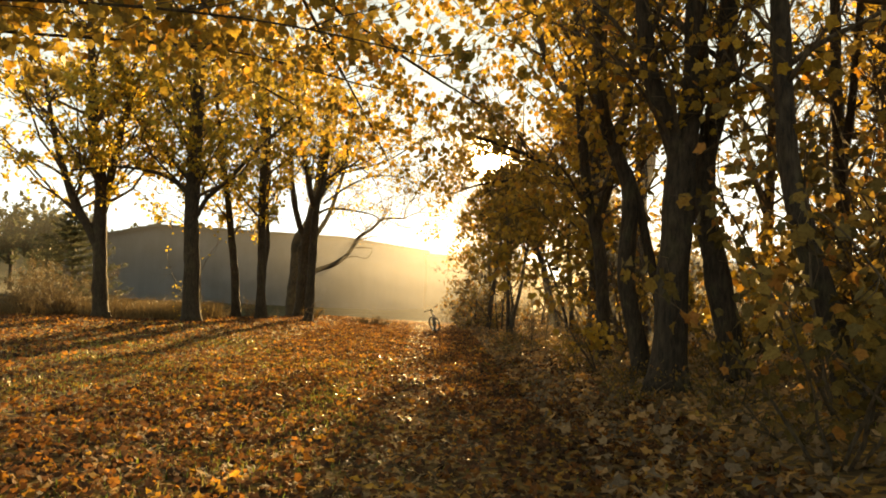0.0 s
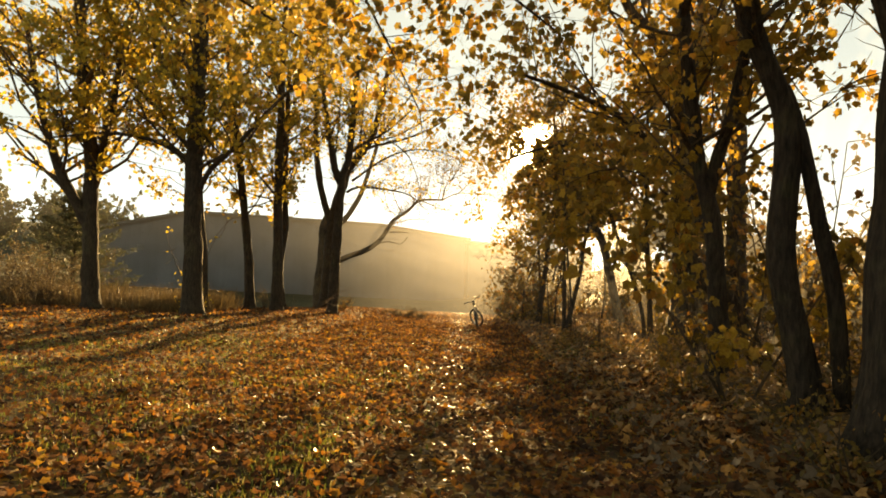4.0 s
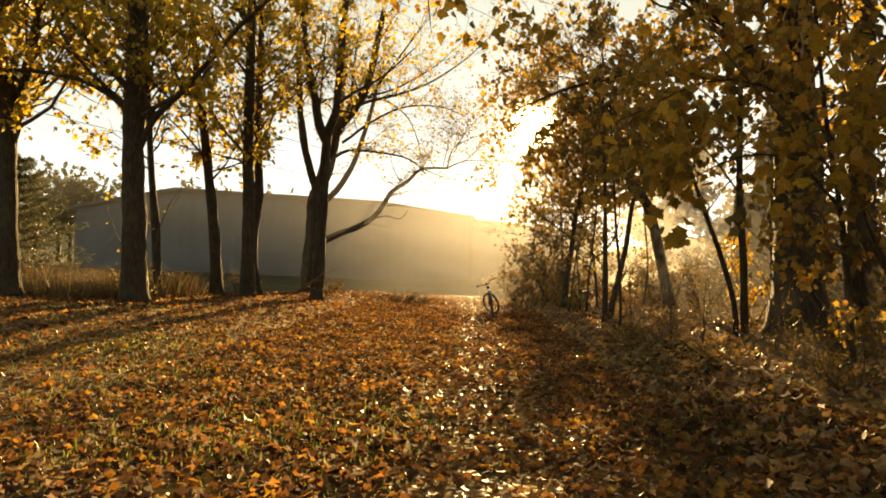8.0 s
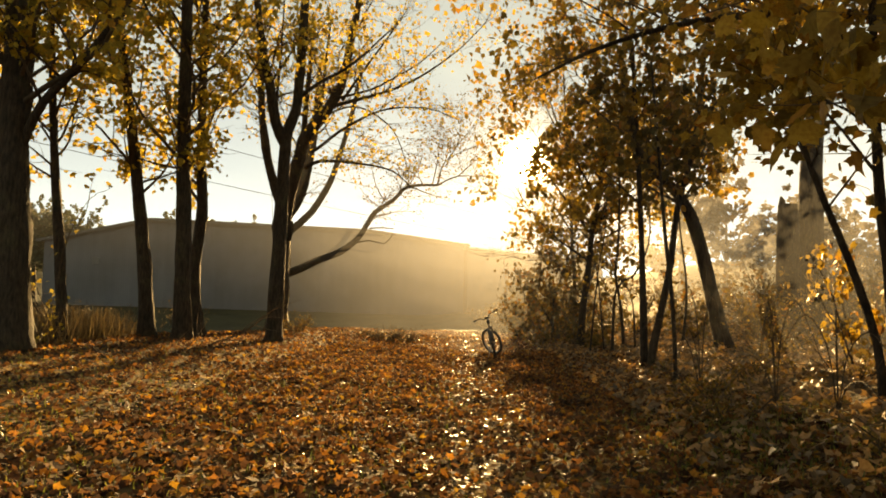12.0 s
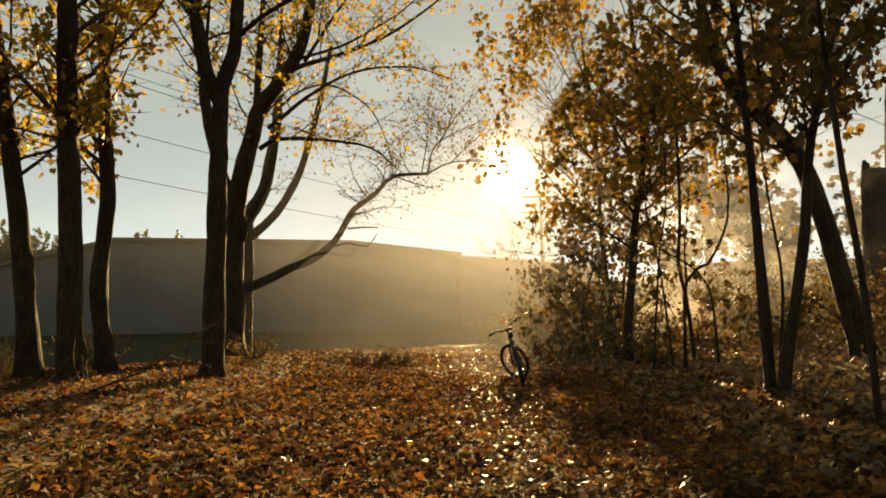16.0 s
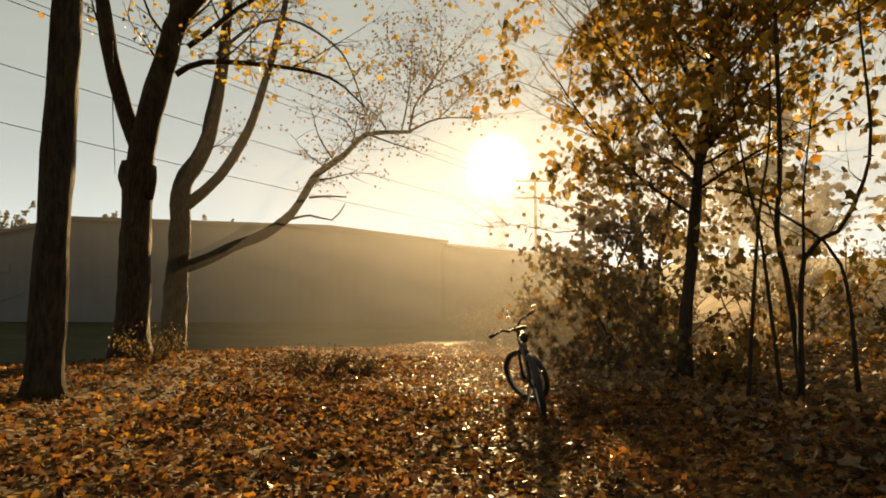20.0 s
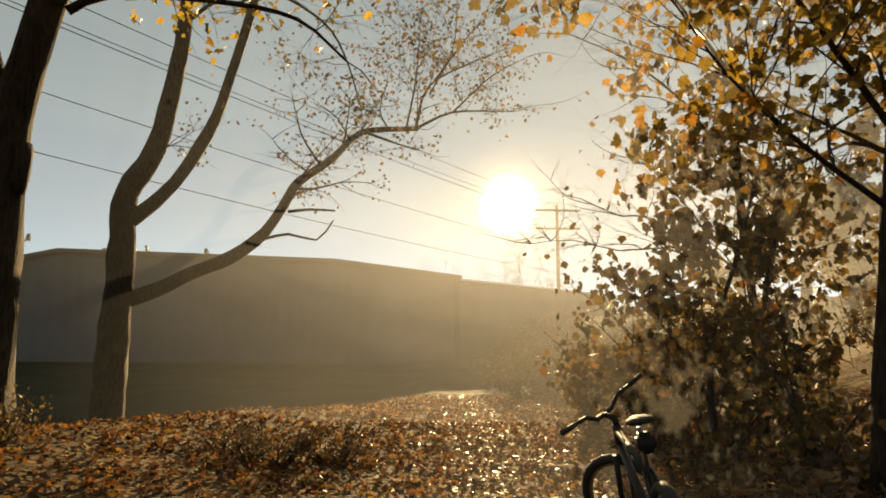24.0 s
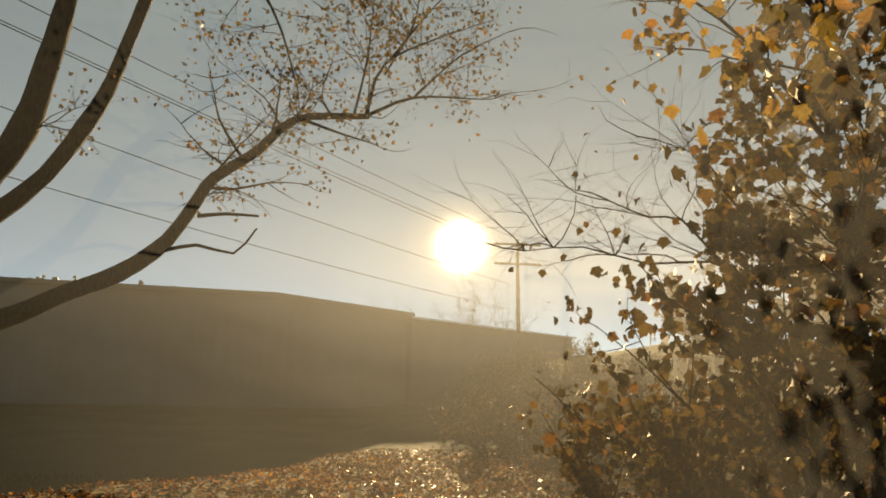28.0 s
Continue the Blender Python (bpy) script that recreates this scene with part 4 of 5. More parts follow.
kinds = [wood_tree(201, 420), wood_tree(202, 460), wood_tree(203, 340)]
spots = [(5.7, 9.2), (6.3, 11.4), (6.9, 8.0), (7.6, 11.5), (6.6, 15.0), (9.4, 18.0), (10.8, 13.4), (10.2, 9.0), (5.8, 5.2), (8.4, 6.4), (12.5, 21.0), (6.6, 8.4), (8.4, 13.2), (5.4, 7.4), (10.4, 16.0), (7.4, 9.8), (9.6, 11.4)]
rng_w = np.random.default_rng(5)
for i, (x, y) in enumerate(spots):
    src = kinds[i % 3]
    src["group"] = "trees deep in the wood"
    m = pose(x, y, floor_at(x, y) - 0.05, 0, 0, rng_w.uniform(0, 360))
    if i < 3:
        src.matrix_basis = m
    else:
        c = copy_thing(src, m)
        s = rng_w.uniform(0.85, 1.2)
        c.scale = (s, s, s)

thicket = shrub("dense dark thicket of bare stems and russet leaves in the wood", 6.4, 9.4, 22, 2.6, 0.7, 1500, SHADED, OVAL, 0.075, 83, "thicket", "thicket", 0.1, 8)
set_out(thicket, [(7.4, 7.6), (8.2, 10.8), (8.8, 14.0), (7.6, 16.4), (9.2, 19.6), (10.8, 12.0), (9.8, 8.6), (6.4, 6.0), (12.6, 22.0)], "thickets in the wood")
tall_thicket = shrub("tall thicket of russet leaves closing the wood", 10.5, 14.2, 24, 3.6, 0.6, 1100, SHADED, SIMPLE, 0.108, 88, "thicket", "thicket", 0.1, 6)
set_out(tall_thicket, [(6.5, 9.2), (7.3, 10.8), (8.6, 9.4), (11.7, 15.8), (12.8, 19.2), (7.4, 7.2), (13.8, 23.4), (11.6, 27.6), (14.2, 32.0)], "tall thickets in the wood")
scrub = shrub("low dark scrub at the back of the wood", 8.2, 26.0, 18, 1.5, 1.0, 800, SHADED, OVAL, 0.08, 84, "scrub", "scrub", 0.1, 5)
set_out(scrub, [(6.8, 24.0), (9.6, 24.6), (7.4, 28.4), (9.8, 28.8), (6.4, 31.0), (8.6, 31.6), (11.2, 27.0), (11.8, 31.4), (7.2, 34.0), (10.6, 34.6), (5.6, 36.0), (13.4, 34.0), (12.8, 24.4), (14.2, 29.0), (9.0, 38.0), (6.4, 40.0), (12.6, 39.0), (16.0, 36.0), (4.4, 41.0), (15.2, 42.0), (9.4, 44.0), (3.0, 43.0), (18.5, 31.0), (20.5, 38.0)], "scrub behind the wood")

bank_brush = shrub("brown brush with a few leaves on the bank", 1.6, 45.0, 20, 1.7, 0.75, 620, BRUSH, SIMPLE, 0.07, 85, "brush", "brush", 0.15, 6)
set_out(bank_brush, [(0.4, 47.5), (2.6, 47.0), (1.4, 50.0), (3.6, 50.5), (0.2, 53.0), (2.4, 53.5), (4.8, 53.0), (1.2, 56.5), (3.4, 57.0), (5.6, 56.5), (0.4, 60.0), (2.6, 60.5), (4.6, 61.0), (6.8, 60.0), (1.6, 64.0), (3.8, 64.5), (6.0, 65.0), (2.6, 68.5), (5.0, 69.0), (7.4, 69.5), (3.4, 72.5), (6.0, 73.0), (8.4, 73.5), (9.6, 66.0), (2.0, 43.4), (4.2, 46.2), (5.4, 48.6)], "brush on the bank")

# boughs that hang over the start of the ride from a tree behind the walker's shoulder
tree("tall gold-leaved maple overhanging the ride", [
    (stand(-6.6, 4.6, (-6.5, 4.6, 2.5), (-6.3, 4.8, 5.0), (-6.0, 5.0, 9.0)), 0.26, 0.1),
    ([(-6.4, 4.7, 3.8), (-5.2, 6.4, 5.0), (-3.8, 8.4, 5.9), (-2.3, 10.4, 5.9), (-0.7, 12.6, 5.5), (0.9, 14.8, 5.2)], 0.06, 0.015),
    ([(-6.4, 4.7, 4.2), (-5.6, 7.6, 5.2), (-5.0, 10.6, 5.6), (-4.4, 13.6, 5.7), (-3.4, 16.4, 5.6)], 0.06, 0.015),
    ([(-6.3, 4.8, 4.8), (-4.4, 6.0, 5.4), (-2.0, 7.4, 5.5), (0.2, 8.8, 5.2)], 0.05, 0.015)],
    BARK, 11000, OLIVE, MAPLE, 0.075, 41, 22, 2.0, 2.95, extra=[([(-6.35, 4.7, 2.9), (-4.9, 5.3, 3.4), (-3.2, 5.9, 3.7), (-1.6, 6.5, 3.8), (-0.2, 7.0, 3.7)], 0.022, 0.006), ([(-6.3, 4.8, 3.3), (-4.6, 7.2, 3.9), (-2.9, 9.4, 4.5), (-1.2, 11.2, 4.6)], 0.025, 0.008), ([(-2.3, 10.4, 5.9), (-1.9, 12.4, 5.3), (-1.5, 14.2, 4.7), (-1.2, 15.8, 4.2)], 0.03, 0.008)])

tree("thin leafless bush branch stretching over the ride's edge", [
    (stand(2.75, 37.6, (2.5, 37.6, 1.2), (2.6, 37.5, 1.9), (2.2, 37.6, 2.6), (1.95, 37.7, 2.75), (1.5, 37.6, 3.2), (1.1, 37.5, 3.2), (0.7, 37.6, 3.4)), 0.035, 0.008),
    ([(2.3, 37.6, 2.3), (2.35, 37.6, 3.0), (1.95, 37.5, 3.5), (1.8, 37.6, 3.9), (1.3, 37.7, 4.15)], 0.02, 0.006)],
    TWIG, 40, SHADED, MAPLE, 0.06, 43, 20, 1.15, 1.6, flare=1.0, sides=6, name="bare_bush", twigs_per=7, extra=[([(2.3, 37.6, 2.5), (1.7, 37.4, 2.7), (1.0, 37.3, 2.65), (0.3, 37.2, 2.8), (-0.3, 37.2, 2.75)], 0.018, 0.005)])

# crooked bare saplings and arching canes in front of the bank
def bare_stem(label, runs, seed, leaves=70, name="sapling"):
    return tree(label, runs, BARK_DARK, leaves, RUSSET, LOBED, 0.075, seed, 6, 0.8, 0.9, flare=1.15, sides=7, name=name, twigs_per=3)


CROOKED = "thin crooked dark sapling, nearly bare, at the wood's edge"
bare_stem(CROOKED + ", forked", [(stand(2.48, 30.0, (2.58, 30.0, 1.6), (2.96, 30.0, 1.9), (3.25, 30.0, 2.42), (3.36, 30.0, 3.0), (3.3, 30.0, 4.2)), 0.038, 0.012), ([(2.58, 30.0, 1.62), (2.55, 29.9, 2.2), (2.66, 29.9, 3.0)], 0.018, 0.006)], 51)
bare_stem(CROOKED, [(stand(2.33, 30.1, (2.18, 30.1, 1.8), (2.07, 30.1, 2.35), (1.95, 30.1, 3.2)), 0.026, 0.009)], 52)
bare_stem(CROOKED + ", upright", [(stand(2.0, 30.2, (2.2, 30.2, 2.04), (2.35, 30.2, 2.9), (2.4, 30.2, 3.9)), 0.024, 0.008)], 53)
bare_stem(CROOKED + ", bent over", [(stand(2.98, 29.8, (2.86, 29.8, 1.53), (2.29, 29.8, 2.05), (1.83, 29.8, 2.3), (1.4, 29.8, 2.35)), 0.028, 0.008)], 54, 50)
bare_stem(CROOKED, [(stand(4.14, 30.2, (4.25, 30.2, 1.6), (4.11, 30.2, 3.0), (4.0, 30.2, 4.5)), 0.034, 0.012)], 55)
for i, (x, y) in enumerate([(2.62, 21.0), (2.9, 20.2), (3.4, 18.6), (2.3, 22.6)]):
    rng_c = np.random.default_rng(140 + i)
    t = Tubes()
    cane = tagged(new("arching_cane"), "thin bare cane arching over the fallen leaves", "bramble", "arching canes")
    cane.location = (x, y, floor_at(x, y) - 0.03)
    for _ in range(4):
        a, reach, tall = rng_c.uniform(0, 6.28), rng_c.uniform(0.3, 0.9), rng_c.uniform(0.4, 1.5)
        d = Vector((math.cos(a), math.sin(a), 0))
        line, share = curve([Vector((0, 0, 0)), d * reach * 0.2 + Vector((0, 0, tall * 0.7)), d * reach * 0.6 + Vector((0, 0, tall)), d * reach + Vector((0, 0, tall * 0.75)), d * reach * 1.5 + Vector((0, 0, tall * 0.3))], 0.1)
        t.add(line, [0.009 - 0.006 * s for s in share], 5)
    part("cane", t.mesh("cane", TWIG), cane)

# broken old trunk beyond the wood's edge
t = Tubes()
snag = tagged(new("broken_trunk"), "tall broken dead trunk, grey and bare, behind the thicket", "dead tree")
snag.location = (8.6, 35.0, floor_at(8.6, 35.0) - 0.1)
line, share = curve([(0, 0, 0), (-0.03, 0, 1.6), (0.0, 0, 3.3)])
t.add(line, [0.40 - 0.12 * s for s in share], 14, 0.1, 4.0)
for a, tall in ((2.9, 0.25),):
    foot = Vector((0.17 * math.cos(a), 0.17 * math.sin(a), 3.1))
    t.add([foot, foot + Vector((0.01, 0, 0.2 + tall * 0.5)), foot + Vector((0.03 * math.cos(a), 0, 0.2 + tall))], [0.12, 0.09, 0.03], 6)
part("stump", t.mesh("stump", BARK_DARK), snag)
t = Tubes()
line, share = curve([(0.75, 0.1, 0), (0.7, 0.1, 2.6), (0.85, 0.1, 5.6), (1.3, 0.1, 7.0), (1.4, 0.1, 10.0)])
t.add(line, [0.44 - 0.28 * s for s in share], 12, 0.1, 7.0)
part("trunk", t.mesh("trunk", BARK_DARK), snag)

# ---- the open side: conifer, shrubs, weeds ----
def conifer(x, y, tall, wide, seed):
    rng = np.random.default_rng(seed)
    thing = tagged(new("conifer"), "dark green feathery conifer standing at the field's edge", "tree")
    thing.location = (x, y, floor_at(x, y) - 0.05)
    t = Tubes()
    line, share = curve([(0, 0, 0), (0.03, 0, tall * 0.5), (0, 0, tall)])
    t.add(line, [0.10 * (1 - 0.93 * s) for s in share], 8, 0.1)
    part("trunk", t.mesh("trunk", BARK_DARK), thing)
    b, at = Tubes(), []
    z, turn = 0.25, 0.0
    while z < tall * 0.97:
        for i in range(7):
            a = turn + 2 * math.pi * i / 7 + rng.normal(0, 0.15)
            reach = (wide * (1 - z / tall) ** 0.8 + 0.12) * rng.uniform(0.65, 1.15)
            line = wander(rng, (0, 0, z), (math.cos(a), math.sin(a), 0.05), reach, 6, 0.07, 0.06)
            b.add(line, [0.018 * (1 - 0.85 * k / 6) for k in range(7)], 4)
            for k in range(1, 7):
                ahead = (line[k] - line[k - 1]).normalized()
                flat = ahead.cross(Vector((0, 0, 1))).normalized()
                for s in (-1, 1):
                    side = wander(rng, line[k], ahead * 0.8 + flat * s * 0.8, reach * 0.3 * (1.15 - k / 7), 3, -0.03, 0.08)
                    b.add(side, [0.006, 0.005, 0.004, 0.002], 3)
                    for q in side:
                        for _ in range(4):
                            at.append(tuple(q + Vector(rng.normal(0, 0.035, 3))))
                for _ in range(5):
                    at.append(tuple(line[k] + Vector(rng.normal(0, 0.05, 3))))
        z += 0.27
        turn += 0.5
    part("branchwork", b.mesh("branchwork", TWIG), thing, "", "stuff")
    at = np.array(at)
    n = len(at)
    me = leaf_mesh("needles", [(0.06, 0), (0.16, 0.45), (0.0, 1.0), (-0.16, 0.45), (-0.06, 0)], at, rng.uniform(0.06, 0.15, n), rng.normal(0, 0.6, (n, 3)) + np.array([0, 0, 1.0]), rng.uniform(0, 6.28, n), NEEDLE, 0.1, rng)
    part("needles", me, thing, "", "stuff")


conifer(-16.4, 32.4, 4.7, 2.6, 71)
shrub("round leafless-looking shrub with thin green-brown leaves", -13.4, 26.0, 34, 2.2, 0.75, 4200, WEED, OVAL, 0.05, 72)
shrub("round leafless-looking shrub with thin green-brown leaves", -15.1, 26.7, 26, 2.0, 0.8, 3000, WEED, OVAL, 0.05, 73)
for i, (x, y, n, h, w, lv) in enumerate([(-3.35, 34.5, 34, 0.62, 1.0, 900), (-2.75, 34.9, 26, 0.55, 0.9, 600), (-4.0, 34.9, 18, 0.4, 1.0, 300)]):
    shrub("low tuft of dry brown weeds beside the ride", x, y, n, h, w, lv, BRUSH, OVAL, 0.04, 74 + i, "weed", "weed_tuft")
shrub("dark low bush growing at the foot of the forked maple", -5.75, 33.4, 24, 0.75, 0.7, 520, SHADED, OVAL, 0.045, 79)
shrub("spindly bush with a few yellow leaves beside a trunk", -9.3, 27.6, 5, 3.0, 0.4, 60, GOLD, SIMPLE, 0.07, 76)
shrub("small yellow-leaved seedling on the bank", -9.0, 25.9, 5, 0.7, 0.5, 60, GOLD, SIMPLE, 0.05, 77)
dry = shrub("bushy dry brown weeds with seed heads at the field's edge", -10.4, 27.9, 22, 0.9, 0.55, 420, WEED, OVAL, 0.045, 78, "weed", "weed_bush", 0.25, 8)
set_out(dry, [(-9.6, 28.4), (-11.2, 28.6), (-12.0, 27.6), (-12.8, 28.2), (-13.4, 27.4), (-10.9, 27.2), (-9.9, 29.2), (-11.8, 29.2), (-13.0, 29.4), (-9.2, 30.2), (-15.4, 28.4), (-16.2, 28.0), (-8.0, 30.8)], "dry weeds at the field's edge")
# a fallen branch on the bank
t = Tubes()
dead = tagged(new("fallen_branch"), "bare fallen branch lying among leaves on the bank", "branch")
bz = floor_at(-6.3, 26.0)
dead.location = (-6.3, 26.0, bz)
rng_b = np.random.default_rng(9)
spine = wander(rng_b, (-1.0, -0.4, 0.04), (1, 0.5, 0.12), 3.2, 9, 0.015, 0.12)
t.add(spine, [0.04 * (1 - 0.85 * k / 9) for k in range(10)], 6)
for k in range(2, 10):
    for _ in range(2):
        tw = wander(rng_b, spine[k], Vector(rng_b.normal(0, 1, 3)) + Vector((1.0, 0.3, 0.7)), rng_b.uniform(0.4, 1.0), 4, 0, 0.2)
        t.add(tw, [0.012, 0.01, 0.008, 0.005, 0.003], 3)
part("branchwork", t.mesh("branchwork", TWIG), dead, "", "stuff")


def blades(name, label, places, low, high, mat, seed, lean=0.35, wide=1.0, category="grass"):
    rng = np.random.default_rng(seed)
    x, y = places[:, 0], places[:, 1]
    n = len(places)
    pos = np.column_stack([x, y, height(x, y) - 0.01])
    a = rng.uniform(0, 6.28, n)
    tall = rng.uniform(low, high, n)
    up = np.column_stack([np.cos(a) * lean * rng.random(n), np.sin(a) * lean * rng.random(n), np.ones(n)])
    up /= np.linalg.norm(up, axis=1, keepdims=True)
    side = np.column_stack([-np.sin(a), np.cos(a), np.zeros(n)])
    w = 0.006 * wide * rng.uniform(0.6, 1.5, n)
    bow = np.column_stack([np.cos(a), np.sin(a), np.zeros(n)]) * (tall * rng.uniform(0.05, 0.4, n))[:, None]
    v = np.stack([pos + side * w[:, None], pos - side * w[:, None], pos + up * (tall * 0.6)[:, None] + bow * 0.4 - side * (w * 0.7)[:, None],
                  pos + up * (tall * 0.6)[:, None] + bow * 0.4 + side * (w * 0.7)[:, None], pos + up * tall[:, None] + bow], 1)
    me = bpy.data.meshes.new(name)
    idx = np.arange(n)[:, None] * 5
    me.vertices.add(n * 5)
    me.vertices.foreach_set("co", v.reshape(-1).astype(np.float32))
    loops = np.concatenate([idx + np.array([[0, 1, 2, 3]]), idx + np.array([[3, 2, 4]])], 1).reshape(-1)
    me.loops.add(len(loops))
    me.loops.foreach_set("vertex_index", loops.astype(np.int32))
    me.polygons.add(n * 2)
    starts = (np.arange(n)[:, None] * 7 + np.array([[0, 4]])).reshape(-1)
    me.polygons.foreach_set("loop_start", starts.astype(np.int32))
    me.polygons.foreach_set("loop_total", np.tile([4, 3], n).astype(np.int32))
    me.materials.append(mat)
    me.update(calc_edges=True)
    return tagged(new(name, me), label, category, kind="stuff")


rng_g = np.random.default_rng(33)


def patches(n, centres, radius):
    c = np.array(centres)[rng_g.integers(len(centres), size=n)]
    return c + rng_g.normal(0, radius, (n, 2))


blades("grass", "short green grass showing between the fallen leaves", np.concatenate([
    np.column_stack([rng_g.normal(-1.45, 0.16, 1300), rng_g.normal(9.6, 0.8, 1300)]), np.column_stack([rng_g.normal(1.9, 0.5, 3500), rng_g.normal(19.8, 0.9, 3500)]),
    patches(5000, [(-1.6, 6.0), (-1.2, 8.2), (-2.0, 4.4), (-3.4, 9.6), (-1.3, 11.5), (1.4, 14.6), (1.9, 16.2), (1.3, 18.6), (-4.0, 15.0), (1.6, 12.0), (1.7, 20.5)], 0.45),
    np.column_stack([rng_g.uniform(-12, 4, 6000), rng_g.uniform(3, 30, 6000)]), np.column_stack([rng_g.uniform(-9, -0.8, 9000), rng_g.uniform(4, 24, 9000)]),
    patches(9000, [(-3.2, 11.0), (-4.6, 12.6), (-5.6, 10.2), (-2.6, 13.8), (-6.6, 14.0), (-3.8, 16.6), (-1.6, 14.6), (-5.4, 18.4), (-7.4, 17.0)], 0.6)]), 0.03, 0.085, GRASS, 34)
weeds = np.concatenate([np.column_stack([rng_g.uniform(-17, -8.6, 8000), rng_g.normal(28.2, 1.1, 8000)]),
                        patches(1000, [(-10.6, 26.6), (-9.9, 27.4)], 0.4)])
blades("tall_weeds", "tall dry brown weeds along the field's edge", weeds, 0.2, 0.85, WEED, 35, 0.7, 1.3, "weeds")
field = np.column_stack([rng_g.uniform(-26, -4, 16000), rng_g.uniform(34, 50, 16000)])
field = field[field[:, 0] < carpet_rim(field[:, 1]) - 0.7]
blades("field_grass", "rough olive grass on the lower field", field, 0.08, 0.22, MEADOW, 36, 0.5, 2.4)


# ---- bicycle standing on its prop beside the ride ----
RUBBER = plain_material("tyre_rubber", (0.018, 0.018, 0.019), 0.75, 0.0, 0.3, 60.0)
ALLOY = plain_material("brushed_alloy", (0.45, 0.45, 0.46), 0.35, 1.0, 0.15, 80.0)
PAINT = plain_material("dark_frame_paint", (0.018, 0.019, 0.022), 0.5, 0.0, 0.2, 25.0, 0.3)
PLASTIC = plain_material("black_plastic", (0.02, 0.02, 0.02), 0.58, 0.0, 0.2, 50.0, 0.25)


def bicycle(x, y, heading, lean, steer):
    bike = tagged(new("bicycle"), "dark mountain bike leaning on its kickstand, front wheel turned", "bicycle")
    base = pose(x, y, floor_at(x, y) + 0.005, 0, 0, 90 - heading) @ pose(0, 0, 0, -lean)
    bike.matrix_basis = base
    R = 0.345
    axis_low, axis_top = Vector((0.975, 0, 0.73)), Vector((0.93, 0, 0.87))
    turn = Matrix.Translation(axis_low) @ Matrix.Rotation(radians(steer), 4, (axis_top - axis_low).normalized()) @ Matrix.Translation(-axis_low)

    def rods(name, runs, mat, parent=bike, steered=False, sides=10, label=""):
        t = Tubes()
        for pts, r0, r1 in runs:
            t.add(pts, [r0 + (r1 - r0) * k / (len(pts) - 1) for k in range(len(pts))], sides)
        me = t.mesh(name, mat)
        if steered:
            me.transform(turn)
        return part(name, me, parent, label)

    def ring(radius, thick, mat, name, centre, parent, steered, wide=1.0, knob=0.0):
        verts, faces, n, k = [], [], 56, 10
        for i in range(n):
            a = 2 * math.pi * i / n
            for j in range(k):
                b = 2 * math.pi * j / k
                extra = knob if (i % 2 and math.cos(b) > 0.5) else 0.0
                r = radius + thick * math.cos(b) + extra
                verts.append((centre[0] + r * math.cos(a), thick * wide * math.sin(b), centre[2] + r * math.sin(a)))
        for i in range(n):
            for j in range(k):
                faces.append((i * k + j, ((i + 1) % n) * k + j, ((i + 1) % n) * k + (j + 1) % k, i * k + (j + 1) % k))
        me = mesh_from(name, verts, faces, mat)
        if steered:
            me.transform(turn)
        return part(name, me, parent)

    def wheel(cx, steered):
        c = (cx, 0, R)
        tyre = ring(R - 0.028, 0.027, RUBBER, "wheel", c, bike, steered, 1.3, 0.005)
        ring(R - 0.062, 0.011, ALLOY, "rim", c, tyre, steered, 1.2)
        for i in range(28):
            a, side = 2 * math.pi * i / 28, 0.028 if i % 2 else -0.028
            b = a + (0.5 if (i // 2) % 2 else -0.5)
            rods("spoke", [([(cx + 0.02 * math.cos(b), side, R + 0.02 * math.sin(b)), (cx + (R - 0.066) * math.cos(a), 0, R + (R - 0.066) * math.sin(a))], 0.0013, 0.0013)], ALLOY, tyre, steered, 4)
        rods("hub", [([(cx, -0.05, R), (cx, 0.05, R)], 0.024, 0.024), ([(cx, -0.065, R), (cx, 0.065, R)], 0.01, 0.01)], PLASTIC, tyre, steered)
        rods("brake_disc", [([(cx, 0.036, R), (cx, 0.038, R)], 0.08, 0.08)], ALLOY, tyre, steered, 24)

    wheel(0.0, False)
    wheel(1.12, True)
    rods("frame", [([(0.43, 0, 0.31), (0.29, 0, 0.74)], 0.018, 0.017), ([(0.43, 0, 0.31), (0.96, 0, 0.74)], 0.026, 0.024), ([(0.30, 0, 0.70), (0.94, 0, 0.83)], 0.019, 0.021),
                   ([tuple(axis_low - (axis_top - axis_low) * 0.12), tuple(axis_top)], 0.026, 0.026),
                   ([(0.0, 0.065, R), (0.40, 0.035, 0.31)], 0.010, 0.013), ([(0.0, -0.065, R), (0.40, -0.035, 0.31)], 0.010, 0.013),
                   ([(0.0, 0.065, R), (0.10, 0.055, 0.50), (0.30, 0.02, 0.70)], 0.009, 0.011), ([(0.0, -0.065, R), (0.10, -0.055, 0.50), (0.30, -0.02, 0.70)], 0.009, 0.011),
                   ([(0.43, -0.04, 0.31), (0.43, 0.04, 0.31)], 0.028, 0.028)], PAINT)
    rods("seat_post", [([(0.29, 0, 0.72), (0.235, 0, 0.93)], 0.0145, 0.0145)], ALLOY)
    bm = bmesh.new()
    bmesh.ops.create_uvsphere(bm, u_segments=20, v_segments=12, radius=1)
    for v in bm.verts:
        k = (v.co.x + 1) / 2
        v.co = Vector((0.205 + 0.135 * v.co.x, v.co.y * (0.078 * max(0.0, 1 - k) ** 0.8 + 0.022), 0.965 + 0.026 * v.co.z + 0.012 * (1 - k)))
    me = bpy.data.meshes.new("saddle")
    bm.to_mesh(me)
    bm.free()
    me.materials.append(RUBBER)
    me.shade_smooth()
    part("saddle", me, bike, "worn black saddle")
    bm = bmesh.new()
